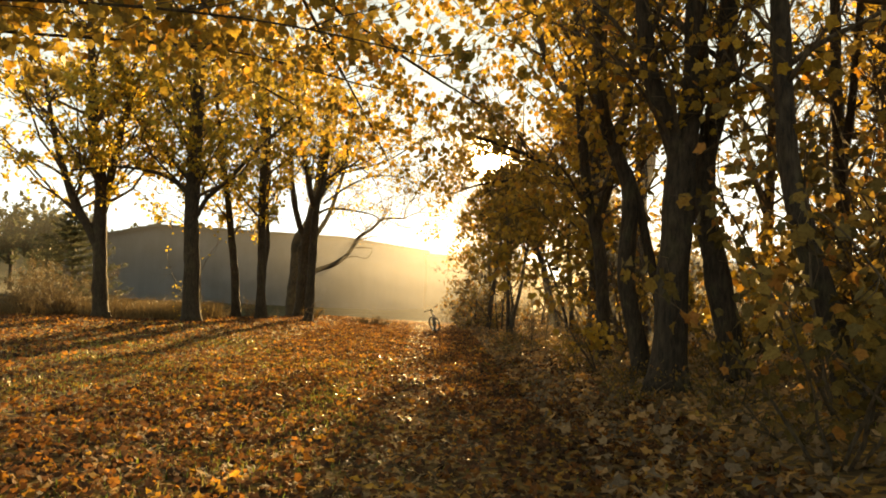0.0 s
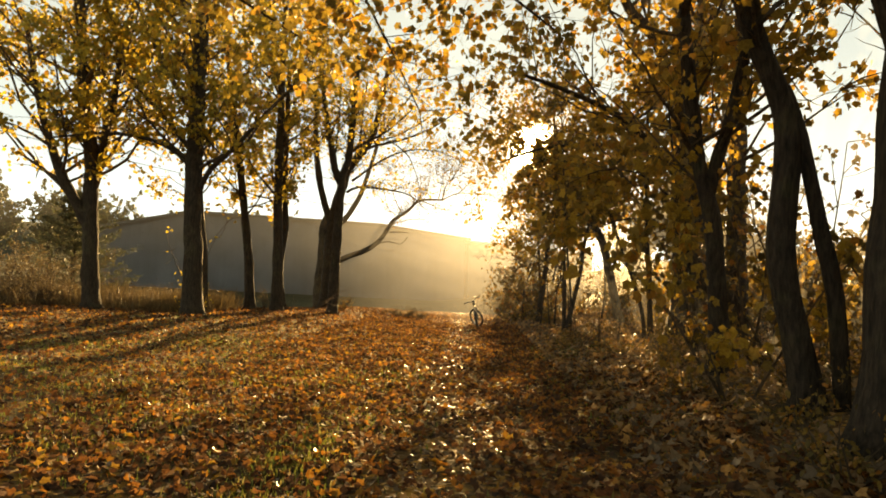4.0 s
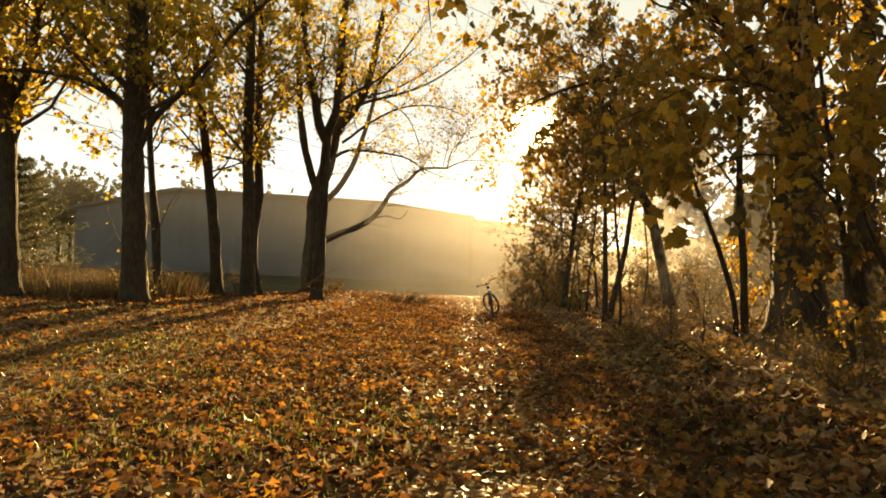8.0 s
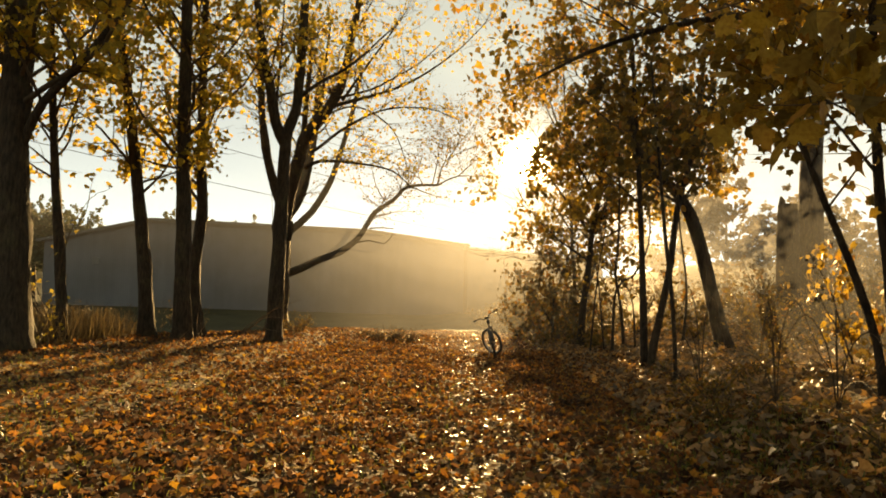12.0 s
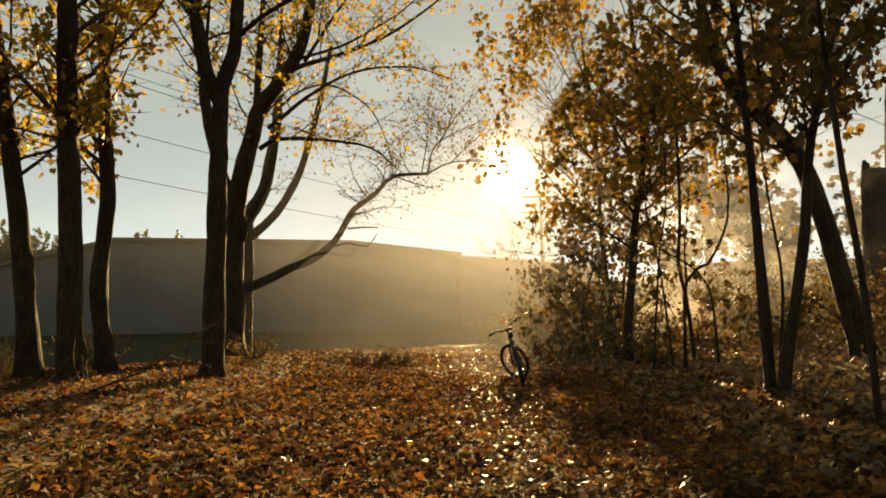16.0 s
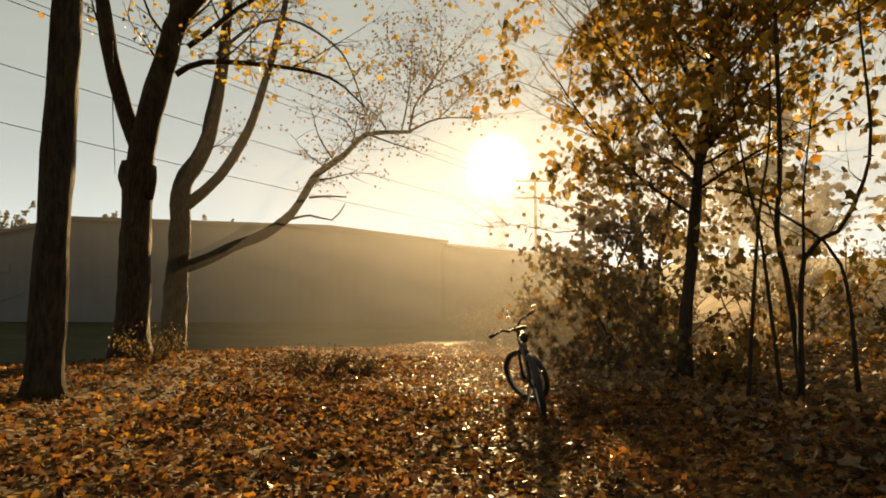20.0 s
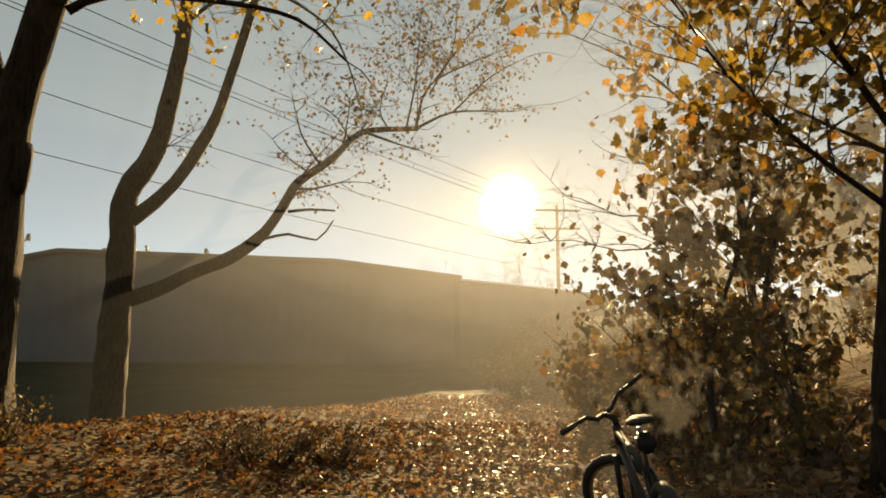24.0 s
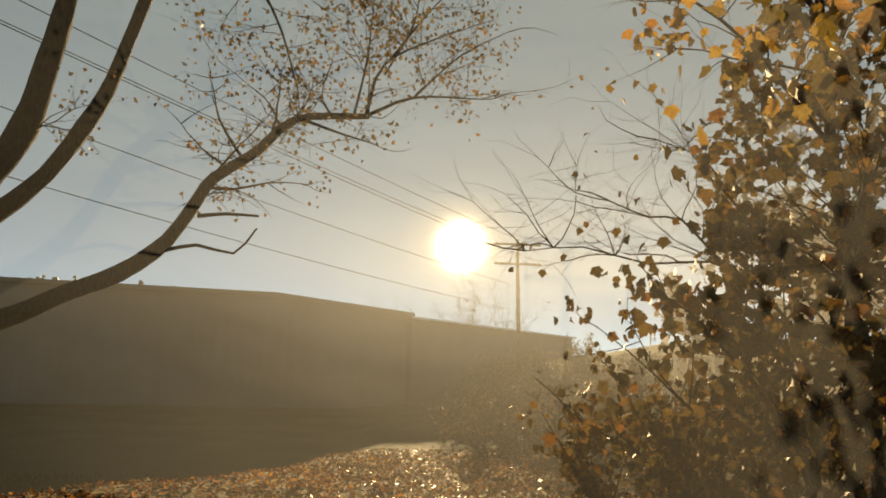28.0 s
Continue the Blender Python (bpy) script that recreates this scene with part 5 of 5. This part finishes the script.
    bmesh.ops.create_cube(bm, size=1)
    bmesh.ops.bevel(bm, geom=bm.edges[:], offset=0.2, segments=3, affect="EDGES")
    bmesh.ops.transform(bm, matrix=pose(0.17, 0, 0.86) @ Matrix.Diagonal((0.14, 0.085, 0.10, 1)), verts=bm.verts)
    me = bpy.data.meshes.new("saddle_bag")
    bm.to_mesh(me)
    bm.free()
    me.materials.append(PLASTIC)
    me.shade_smooth()
    part("saddle_bag", me, bike, "small black bag under the saddle")
    rods("fork", [([(0.965, 0.0, 0.69), (0.965, 0.062, 0.69)], 0.02, 0.02), ([(0.965, 0.0, 0.69), (0.965, -0.062, 0.69)], 0.02, 0.02),
                  ([(0.985, 0.062, 0.70), (1.12, 0.062, R)], 0.019, 0.016), ([(0.985, -0.062, 0.70), (1.12, -0.062, R)], 0.019, 0.016)], PAINT, steered=True)
    rods("stem", [([tuple(axis_top), (0.915, 0, 0.92)], 0.018, 0.018), ([(0.915, 0, 0.91), (0.985, 0, 0.945)], 0.017, 0.017)], PLASTIC, steered=True)
    rods("handlebar", [([(0.985, 0, 0.945), (0.985, 0.08, 0.95), (0.97, 0.17, 1.0), (0.945, 0.42, 1.02)], 0.016, 0.011), ([(0.985, 0, 0.945), (0.985, -0.08, 0.95), (0.97, -0.17, 1.0), (0.945, -0.42, 1.02)], 0.016, 0.011)], PLASTIC, steered=True)
    for s in (1, -1):
        rods("grip", [([(0.957, 0.295 * s, 1.01), (0.944, 0.425 * s, 1.02)], 0.017, 0.017)], RUBBER, steered=True)
        rods("brake_lever", [([(0.962, 0.255 * s, 1.005), (1.0, 0.28 * s, 0.995), (1.01, 0.37 * s, 0.985)], 0.009, 0.006)], ALLOY, steered=True)
        rods("crank", [([(0.43, 0.05 * s, 0.31), (0.43 + 0.12 * s, 0.075 * s, 0.31 - 0.12 * s)], 0.013, 0.011)], ALLOY)
        rods("pedal", [([(0.38 + 0.12 * s, 0.125 * s, 0.31 - 0.12 * s), (0.48 + 0.12 * s, 0.125 * s, 0.31 - 0.12 * s)], 0.016, 0.016), ([(0.43 + 0.12 * s, 0.07 * s, 0.31 - 0.12 * s), (0.43 + 0.12 * s, 0.17 * s, 0.31 - 0.12 * s)], 0.012, 0.012)], PLASTIC)
    rods("chainring", [([(0.43, -0.048, 0.31), (0.43, -0.052, 0.31)], 0.085, 0.085)], PLASTIC, sides=24)
    rods("kickstand", [([(0.36, 0.04, 0.30), (0.30, 0.10, 0.17), (0.28, 0.165, 0.045)], 0.009, 0.008)], ALLOY)


bicycle(-0.19, 30.19, 0.8, 12.5, 42.0)


# ---- poles and wires over the field ----
POLE_WOOD = bark_material("weathered_pole_wood", (0.09, 0.07, 0.055), (0.17, 0.14, 0.11))
WIRE = plain_material("dull_wire", (0.05, 0.05, 0.05), 0.6, 0.0, 0.2, 10.0)
P1 = Vector((4.75, 73.5, 0))
ALONG = Vector((math.sin(radians(32)), math.cos(radians(32)), 0))
ARMS = Vector((1, 0.12, 0)).normalized()
P2 = P1 - ALONG * 52


def utility_pole(at, top, label):
    thing = tagged(new("utility_pole"), label, "pole")
    foot = floor_at(at.x, at.y) - 0.2
    thing.location = (at.x, at.y, foot)
    h = top - foot
    t = Tubes()
    t.add([(0, 0, 0), (0, 0, h * 0.5), (0, 0, h)], [0.14, 0.12, 0.09], 12, 0.05)
    part("post", t.mesh("post", POLE_WOOD), thing)
    for dz in (0.35, 1.55):
        bm = bmesh.new()
        bmesh.ops.create_cube(bm, size=1)
        bmesh.ops.transform(bm, matrix=Matrix.Translation((0, -0.15, h - dz)) @ Matrix.Rotation(math.atan2(ARMS.y, ARMS.x), 4, "Z") @ Matrix.Diagonal((2.9, 0.10, 0.12, 1)), verts=bm.verts)
        me = bpy.data.meshes.new("crossarm")
        bm.to_mesh(me)
        bm.free()
        me.materials.append(POLE_WOOD)
        part("crossarm", me, thing)
        for k in (-1.3, -0.5, 0.5, 1.3):
            t = Tubes()
            q = ARMS * k + Vector((0, -0.15, h - dz + 0.06))
            t.add([q, q + Vector((0, 0, 0.05)), q + Vector((0, 0, 0.12))], [0.03, 0.055, 0.03], 8)
            part("insulator", t.mesh("insulator", ALLOY), thing)


utility_pole(P1, 10.3, "wooden utility pole with two crossarms on the brushy bank")
utility_pole(P2, 12.2, "wooden utility pole with two crossarms beyond the trees")
for k, z1, z2, sag in ((-1.3, 10.1, 12.0, 0.5), (0.5, 10.1, 12.0, 0.55), (1.3, 8.9, 10.8, 0.5), (-0.5, 7.5, 9.5, 0.5), (0.0, 5.9, 7.5, 0.5)):
    a, b = P1 + ARMS * k + Vector((0, -0.15, z1)), P2 + ARMS * k + Vector((0, -0.15, z2))
    t = Tubes()
    pts = [a.lerp(b, i / 30) - Vector((0, 0, sag * 4 * (i / 30) * (1 - i / 30))) for i in range(31)]
    t.add(pts, [0.014] * 31, 5)
    tagged(new("overhead_wire", t.mesh("overhead_wire", WIRE)), "thin dark overhead wire sagging between two poles", "wire", "overhead wires")

# ---- the long hall beyond the field ----
def cladding(name, colour, ribs=True):
    """Painted sheet metal: shallow upright ribs, rain streaks and dirt near the foot."""
    m, nt = material(name)
    out = nt.nodes.new("ShaderNodeOutputMaterial")
    b = node(nt, "ShaderNodeBsdfPrincipled", Roughness=0.6)
    b.inputs["Specular IOR Level"].default_value = 0.25
    streaks = noise_tex(nt, object_coords(nt, (1.2, 1.2, 0.12)), 1.5, 6.0, 0.65)
    blotch = noise_tex(nt, object_coords(nt), 0.25, 4.0)
    tone = ramp(nt, [(0.3, tuple(c * 0.92 for c in colour)), (0.7, tuple(min(1, c * 1.05) for c in colour))], streaks.outputs["Fac"])
    dirt = ramp(nt, [(0.35, (0.86, 0.84, 0.8)), (0.65, (1.04, 1.04, 1.05))], blotch.outputs["Fac"])
    nt.links.new(mix(nt, tone.outputs[0], dirt.outputs[0], 1.0, "MULTIPLY"), b.inputs["Base Color"])
    if ribs:
        wave = node(nt, "ShaderNodeTexWave", Scale=1.6)
        wave.bands_direction = "X"
        nt.links.new(object_coords(nt), wave.inputs["Vector"])
        nt.links.new(bump(nt, wave.outputs["Fac"], 0.2, 0.02), b.inputs["Normal"])
    nt.links.new(b.outputs[0], out.inputs["Surface"])
    return m


CLAD = cladding("grey_wall_cladding", (0.1, 0.097, 0.1))
ROOF = cladding("dull_roof_sheet", (0.13, 0.125, 0.12))
TRIM = cladding("dark_roof_trim", (0.07, 0.065, 0.06), False)


def prism(points, shift, mat, name):
    """A flat outline given depth along shift."""
    n = len(points)
    p = [Vector(q) for q in points]
    verts = [tuple(q) for q in p] + [tuple(q + Vector(shift)) for q in p]
    faces = [tuple(range(n)), tuple(range(2 * n - 1, n - 1, -1))] + [(i, i + n, (i + 1) % n + n, (i + 1) % n) for i in range(n)]
    me = mesh_from(name, verts, faces, mat, False)
    bm = bmesh.new()
    bm.from_mesh(me)
    bmesh.ops.recalc_face_normals(bm, faces=bm.faces)
    bm.to_mesh(me)
    bm.free()
    return me


def hall():
    """A broad gabled hall with a lower wing; x runs along its front, y into it."""
    a, b = Vector(ROOFLINE[0]), Vector(ROOFLINE[-1])
    along = math.atan2(b.y - a.y, b.x - a.x)
    foot = -0.5
    thing = tagged(new("hall"), "long grey metal-clad hall with low-pitched roof beyond the field", "building")
    thing.matrix_basis = pose(a.x, a.y, foot, 0, 0, math.degrees(along))
    line = [(math.hypot(x - a.x, y - a.y), z - foot) for x, y, z in ROOFLINE]
    length, deep = line[-1][0], 26.0
    part("front_wall", prism([(0, 0, 0), (length, 0, 0)] + [(u, 0, z - 0.14) for u, z in reversed(line)], (0, 0.3, 0), CLAD, "front_wall"), thing)
    part("back_wall", prism([(0, deep - 0.3, 0), (length, deep - 0.3, 0)] + [(u, deep - 0.3, z - 0.14) for u, z in reversed(line)], (0, 0.3, 0), CLAD, "back_wall"), thing)
    for u, z in (line[0], (line[-1][0] - 0.3, line[-1][1])):
        part("side_wall", prism([(u, 0.3, 0), (u, deep - 0.3, 0), (u, deep - 0.3, z - 0.16), (u, 0.3, z - 0.16)], (0.3, 0, 0), CLAD, "side_wall"), thing)
    over = [(line[0][0] - 0.55, line[0][1] - 0.13)] + line[1:-1] + [(line[-1][0] + 0.55, line[-1][1] - 0.07)]
    for (u0, z0), (u1, z1) in zip(over, over[1:]):
        sheet = part("roof", prism([(u0, -0.45, z0 - 0.13), (u1, -0.45, z1 - 0.13), (u1, -0.45, z1), (u0, -0.45, z0)], (0, deep + 0.9, 0), ROOF, "roof"), thing)
        part("fascia", prism([(u0, -0.49, z0 - 0.26), (u1, -0.49, z1 - 0.26), (u1, -0.49, z1 + 0.02), (u0, -0.49, z0 + 0.02)], (0, 0.036, 0), TRIM, "fascia"), sheet)
    vent = part("wall_vent", prism([(4.1, -0.06, 4.5), (4.8, -0.06, 4.5), (4.8, -0.06, 5.2), (4.1, -0.06, 5.2)], (0, 0.056, 0), TRIM, "wall_vent"), thing, "dark square louvred vent")
    for k in range(5):
        part("slat", prism([(4.13, -0.10, 4.56 + 0.13 * k), (4.77, -0.10, 4.56 + 0.13 * k), (4.77, -0.065, 4.63 + 0.13 * k), (4.13, -0.065, 4.63 + 0.13 * k)], (0, 0.006, 0.01), ROOF, "slat"), vent)
    part("roof_vent", prism([(13.4, 3.0, line[1][1] - 0.4), (13.75, 3.0, line[1][1] - 0.4), (13.75, 3.0, line[1][1] + 0.55), (13.4, 3.0, line[1][1] + 0.55)], (0, 0.35, 0), ROOF, "roof_vent"), thing)
    # the lower wing, set back at an angle
    inv = thing.matrix_basis.inverted()
    p, q = inv @ Vector((-1.7, 85.6, foot)), inv @ Vector((15.0, 106.2, foot))
    d = (q - p).normalized()
    n = Vector((-d.y, d.x, 0))
    top = 7.0
    up = Vector((0, 0, 1))
    part("wing_wall", prism([p, q, q + up * top, p + up * (top - 0.1)], n * 8.0, CLAD, "wing_wall"), thing)
    e0, e1 = p - d * 0.3 - n * 0.4, q + d * 0.3 - n * 0.4
    part("wing_roof", prism([e0 + up * top, e1 + up * top, e1 + up * (top + 0.14), e0 + up * (top + 0.14)], n * 8.8 + up * 0.25, ALLOY, "wing_roof"), thing, "pale frosty metal roof")
    return thing


hall()

# ---- far growth behind the hall and beyond the wood ----
def bare_bush(x, y, tall, seed):
    return shrub("bare twiggy tree top showing behind the hall's roof", x, y, 12, tall, 0.28, 0, WEED, SIMPLE, 0.05, seed, "tree", "bare_tree", 0.45, 22, 0.5)


for i, (x, y, h) in enumerate([(-4.4, 99, 9.6), (-2.6, 98, 9.0), (1.8, 108, 9.4), (4.4, 112, 10.4), (7.0, 114, 11.0), (9.6, 113, 9.6)]):
    bare_bush(x, y, h, 300 + i)
far = tree("distant hazy leafless tree behind the field", [([(0, 0, 0), (0.1, 0, 3), (0.2, 0, 6.5)], 0.2, 0.06), ([(0.05, 0, 2.2), (1.0, 0, 4.2), (1.6, 0, 6)], 0.12, 0.04)], BARK, 950, WEED, SIMPLE, 0.26, 310, 18, 2.6, 1.2, sides=6, twigs_per=4)
far["group"] = "distant trees"
far_spots = [(9.5, 50), (13, 54), (17, 50), (21.5, 55), (26, 51), (12, 62), (31, 57), (19, 64), (37, 52), (27, 66), (44, 58), (52, 64), (15, 46)]
for i, (x, y) in enumerate(far_spots):
    m = pose(x, y, floor_at(x, y) - 0.2, 0, 0, 37 * i)
    if i == 0:
        far.matrix_basis = m
    else:
        c = copy_thing(far, m)
        s = 0.6 + 0.35 * ((i * 37) % 10) / 10
        c.scale = (s * 1.1, s * 1.1, s * 0.85)
behind = tree("distant dark leafy tree standing behind the hall", [([(0, 0, 0), (0.1, 0, 4), (0.2, 0, 10.6)], 0.3, 0.08), ([(0.05, 0, 3.2), (1.6, 0.6, 6.2), (2.3, 0.8, 8.6)], 0.18, 0.05), ([(0.05, 0, 3.8), (-1.7, 0.4, 6.8), (-2.4, 0.5, 8.8)], 0.16, 0.05)], BARK_DARK, 3600, NEEDLE, SIMPLE, 0.24, 311, 22, 2.6, 2.6, sides=6, twigs_per=5)
behind["group"] = "trees behind the hall"
for i, (x, y, k) in enumerate([(-49.4, 101, 1.0), (-52.6, 103, 0.95), (-56, 104, 1.08), (-60, 108, 1.15), (-35.5, 106, 0.93), (-31.5, 107, 0.93), (-28.5, 106, 0.9), (-44, 112, 1.04), (-66, 112, 1.2), (-40, 110, 0.97), (-72, 108, 1.15), (-78, 114, 1.3)]):
    m = pose(x, y, floor_at(x, y) - 0.2, 0, 0, 61 * i)
    c = behind if i == 0 else copy_thing(behind, m)
    c.matrix_basis = m
    c.scale = (k, k, k)

# ---- morning mist over field and wood, imitated by translucent sheets ----
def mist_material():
    """Haze imitated by a translucent surface; how thick it lies is written into each sheet."""
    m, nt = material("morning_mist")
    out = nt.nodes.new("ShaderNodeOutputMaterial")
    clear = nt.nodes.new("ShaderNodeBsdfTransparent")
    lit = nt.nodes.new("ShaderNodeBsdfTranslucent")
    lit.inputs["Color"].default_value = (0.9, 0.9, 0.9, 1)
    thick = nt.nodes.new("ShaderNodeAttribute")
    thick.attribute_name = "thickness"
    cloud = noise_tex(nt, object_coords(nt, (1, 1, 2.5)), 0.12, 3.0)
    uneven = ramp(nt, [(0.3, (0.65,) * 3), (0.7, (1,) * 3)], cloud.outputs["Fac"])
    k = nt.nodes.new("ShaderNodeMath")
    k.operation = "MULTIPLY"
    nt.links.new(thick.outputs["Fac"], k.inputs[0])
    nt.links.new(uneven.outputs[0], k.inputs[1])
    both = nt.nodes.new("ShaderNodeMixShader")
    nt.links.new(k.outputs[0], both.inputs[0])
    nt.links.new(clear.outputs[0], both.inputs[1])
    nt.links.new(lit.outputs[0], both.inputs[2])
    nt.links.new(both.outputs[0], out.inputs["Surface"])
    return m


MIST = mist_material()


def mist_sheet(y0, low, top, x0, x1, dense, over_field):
    """A translucent curtain for mist. Over the field its thickness imitates the hall's shade line and the sun's glow
    towards the ride's mouth.
    """
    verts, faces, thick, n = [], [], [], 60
    # over the field, thinned near the foot to imitate the hall's shade
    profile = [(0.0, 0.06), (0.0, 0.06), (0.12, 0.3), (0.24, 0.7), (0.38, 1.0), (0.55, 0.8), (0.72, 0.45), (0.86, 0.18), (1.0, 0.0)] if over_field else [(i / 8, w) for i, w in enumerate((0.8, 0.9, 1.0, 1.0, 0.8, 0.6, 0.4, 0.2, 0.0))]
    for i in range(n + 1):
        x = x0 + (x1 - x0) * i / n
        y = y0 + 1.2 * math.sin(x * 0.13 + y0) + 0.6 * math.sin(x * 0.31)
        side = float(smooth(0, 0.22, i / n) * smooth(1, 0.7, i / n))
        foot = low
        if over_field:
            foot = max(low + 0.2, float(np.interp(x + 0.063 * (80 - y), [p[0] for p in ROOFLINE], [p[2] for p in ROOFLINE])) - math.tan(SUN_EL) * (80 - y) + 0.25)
            # thickened towards the sun's side to imitate brighter scattering there
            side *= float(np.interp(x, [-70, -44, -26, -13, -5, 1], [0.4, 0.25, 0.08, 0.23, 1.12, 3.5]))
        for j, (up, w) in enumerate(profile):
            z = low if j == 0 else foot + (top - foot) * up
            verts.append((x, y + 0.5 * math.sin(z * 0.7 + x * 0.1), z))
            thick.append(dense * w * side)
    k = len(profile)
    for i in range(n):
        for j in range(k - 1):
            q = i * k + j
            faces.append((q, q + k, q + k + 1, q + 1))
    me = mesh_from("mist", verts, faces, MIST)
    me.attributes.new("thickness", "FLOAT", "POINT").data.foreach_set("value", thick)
    tagged(new("mist", me), "thin translucent sheet for pale morning mist over the field" if over_field else "thin translucent sheet for sunlit mist between the trees", "mist", kind="stuff")


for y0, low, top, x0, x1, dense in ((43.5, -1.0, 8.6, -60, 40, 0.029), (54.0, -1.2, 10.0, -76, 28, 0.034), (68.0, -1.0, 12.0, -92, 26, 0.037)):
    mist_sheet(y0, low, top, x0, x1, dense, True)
# sheets in the wood also imitate glare that lifts dark foliage
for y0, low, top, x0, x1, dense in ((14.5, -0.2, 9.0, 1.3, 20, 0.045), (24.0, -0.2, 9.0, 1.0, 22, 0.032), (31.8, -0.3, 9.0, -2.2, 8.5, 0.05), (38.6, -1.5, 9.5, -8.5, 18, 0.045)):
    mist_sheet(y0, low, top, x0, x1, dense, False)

# ---- fallen leaves ----
def leaf_carpet(name, label, n, x_range, y_range, mat, outline, size, seed, tilt=0.55, lift=0.03, keep=None):
    rng = np.random.default_rng(seed)
    x, y = rng.uniform(*x_range, n), rng.uniform(*y_range, n)
    if keep is not None:
        k = rng.random(n) < keep(x, y)
        x, y = x[k], y[k]
    n = len(x)
    s = size * rng.uniform(0.5, 1.25, n)
    z = height(x, y) + 0.008 + lift * rng.random(n)
    normals = np.column_stack([rng.normal(0, tilt, n), rng.normal(0, tilt, n), np.ones(n)])
    me = leaf_mesh(name, outline, np.column_stack([x, y, z]), s, normals, rng.uniform(0, 6.28, n), mat, 0.45, rng)
    return tagged(new(name, me), label, "leaves", kind="stuff")


def on_path(x, y):
    middle = -0.1 - 0.022 * y
    return np.exp(-((x - middle) / 0.55) ** 2)


def edge_field(x, y):
    rim = carpet_rim(y) + 0.3 * np.sin(y * 1.7)
    return smooth(52, 44, y) * np.where(y > 33, smooth(-0.8, 0.6, x - rim), 1.0)


leaf_carpet("fallen_leaves", "thick carpet of orange and brown maple leaves on the ride", 54000, (-4.2, 2.6), (2.5, 32), FALLEN, LOBED, 0.047, 91, 0.75, keep=lambda x, y: 1 - 0.55 * on_path(x, y))
leaf_carpet("fallen_leaves", "thick carpet of orange and brown maple leaves at the ride's far end and side", 62000, (-7.0, 2.6), (2.5, 50), FALLEN, SIMPLE, 0.05, 95, 0.75, keep=lambda x, y: (1 - 0.55 * on_path(x, y)) * edge_field(x, y) * np.where((x > -4.2) & (y < 32), 0.12, 1.0))
leaf_carpet("fallen_leaves", "orange and brown maple leaves scattered over the bank", 30000, (-19, -7.0), (6, 38), FALLEN, SIMPLE, 0.066, 92, 0.75, keep=edge_field)
leaf_carpet("trodden_leaves", "dark wet trodden leaves along the track", 42000, (-2.8, 2.0), (2.5, 50), SODDEN, SIMPLE, 0.043, 93, 0.35, 0.015, keep=lambda x, y: 0.25 + 0.75 * on_path(x, y))
leaf_carpet("wood_floor_leaves", "dark brown leaf litter under the wood", 24000, (1.2, 9.0), (2.5, 38), LITTER, SIMPLE, 0.078, 94, 0.8, 0.05)
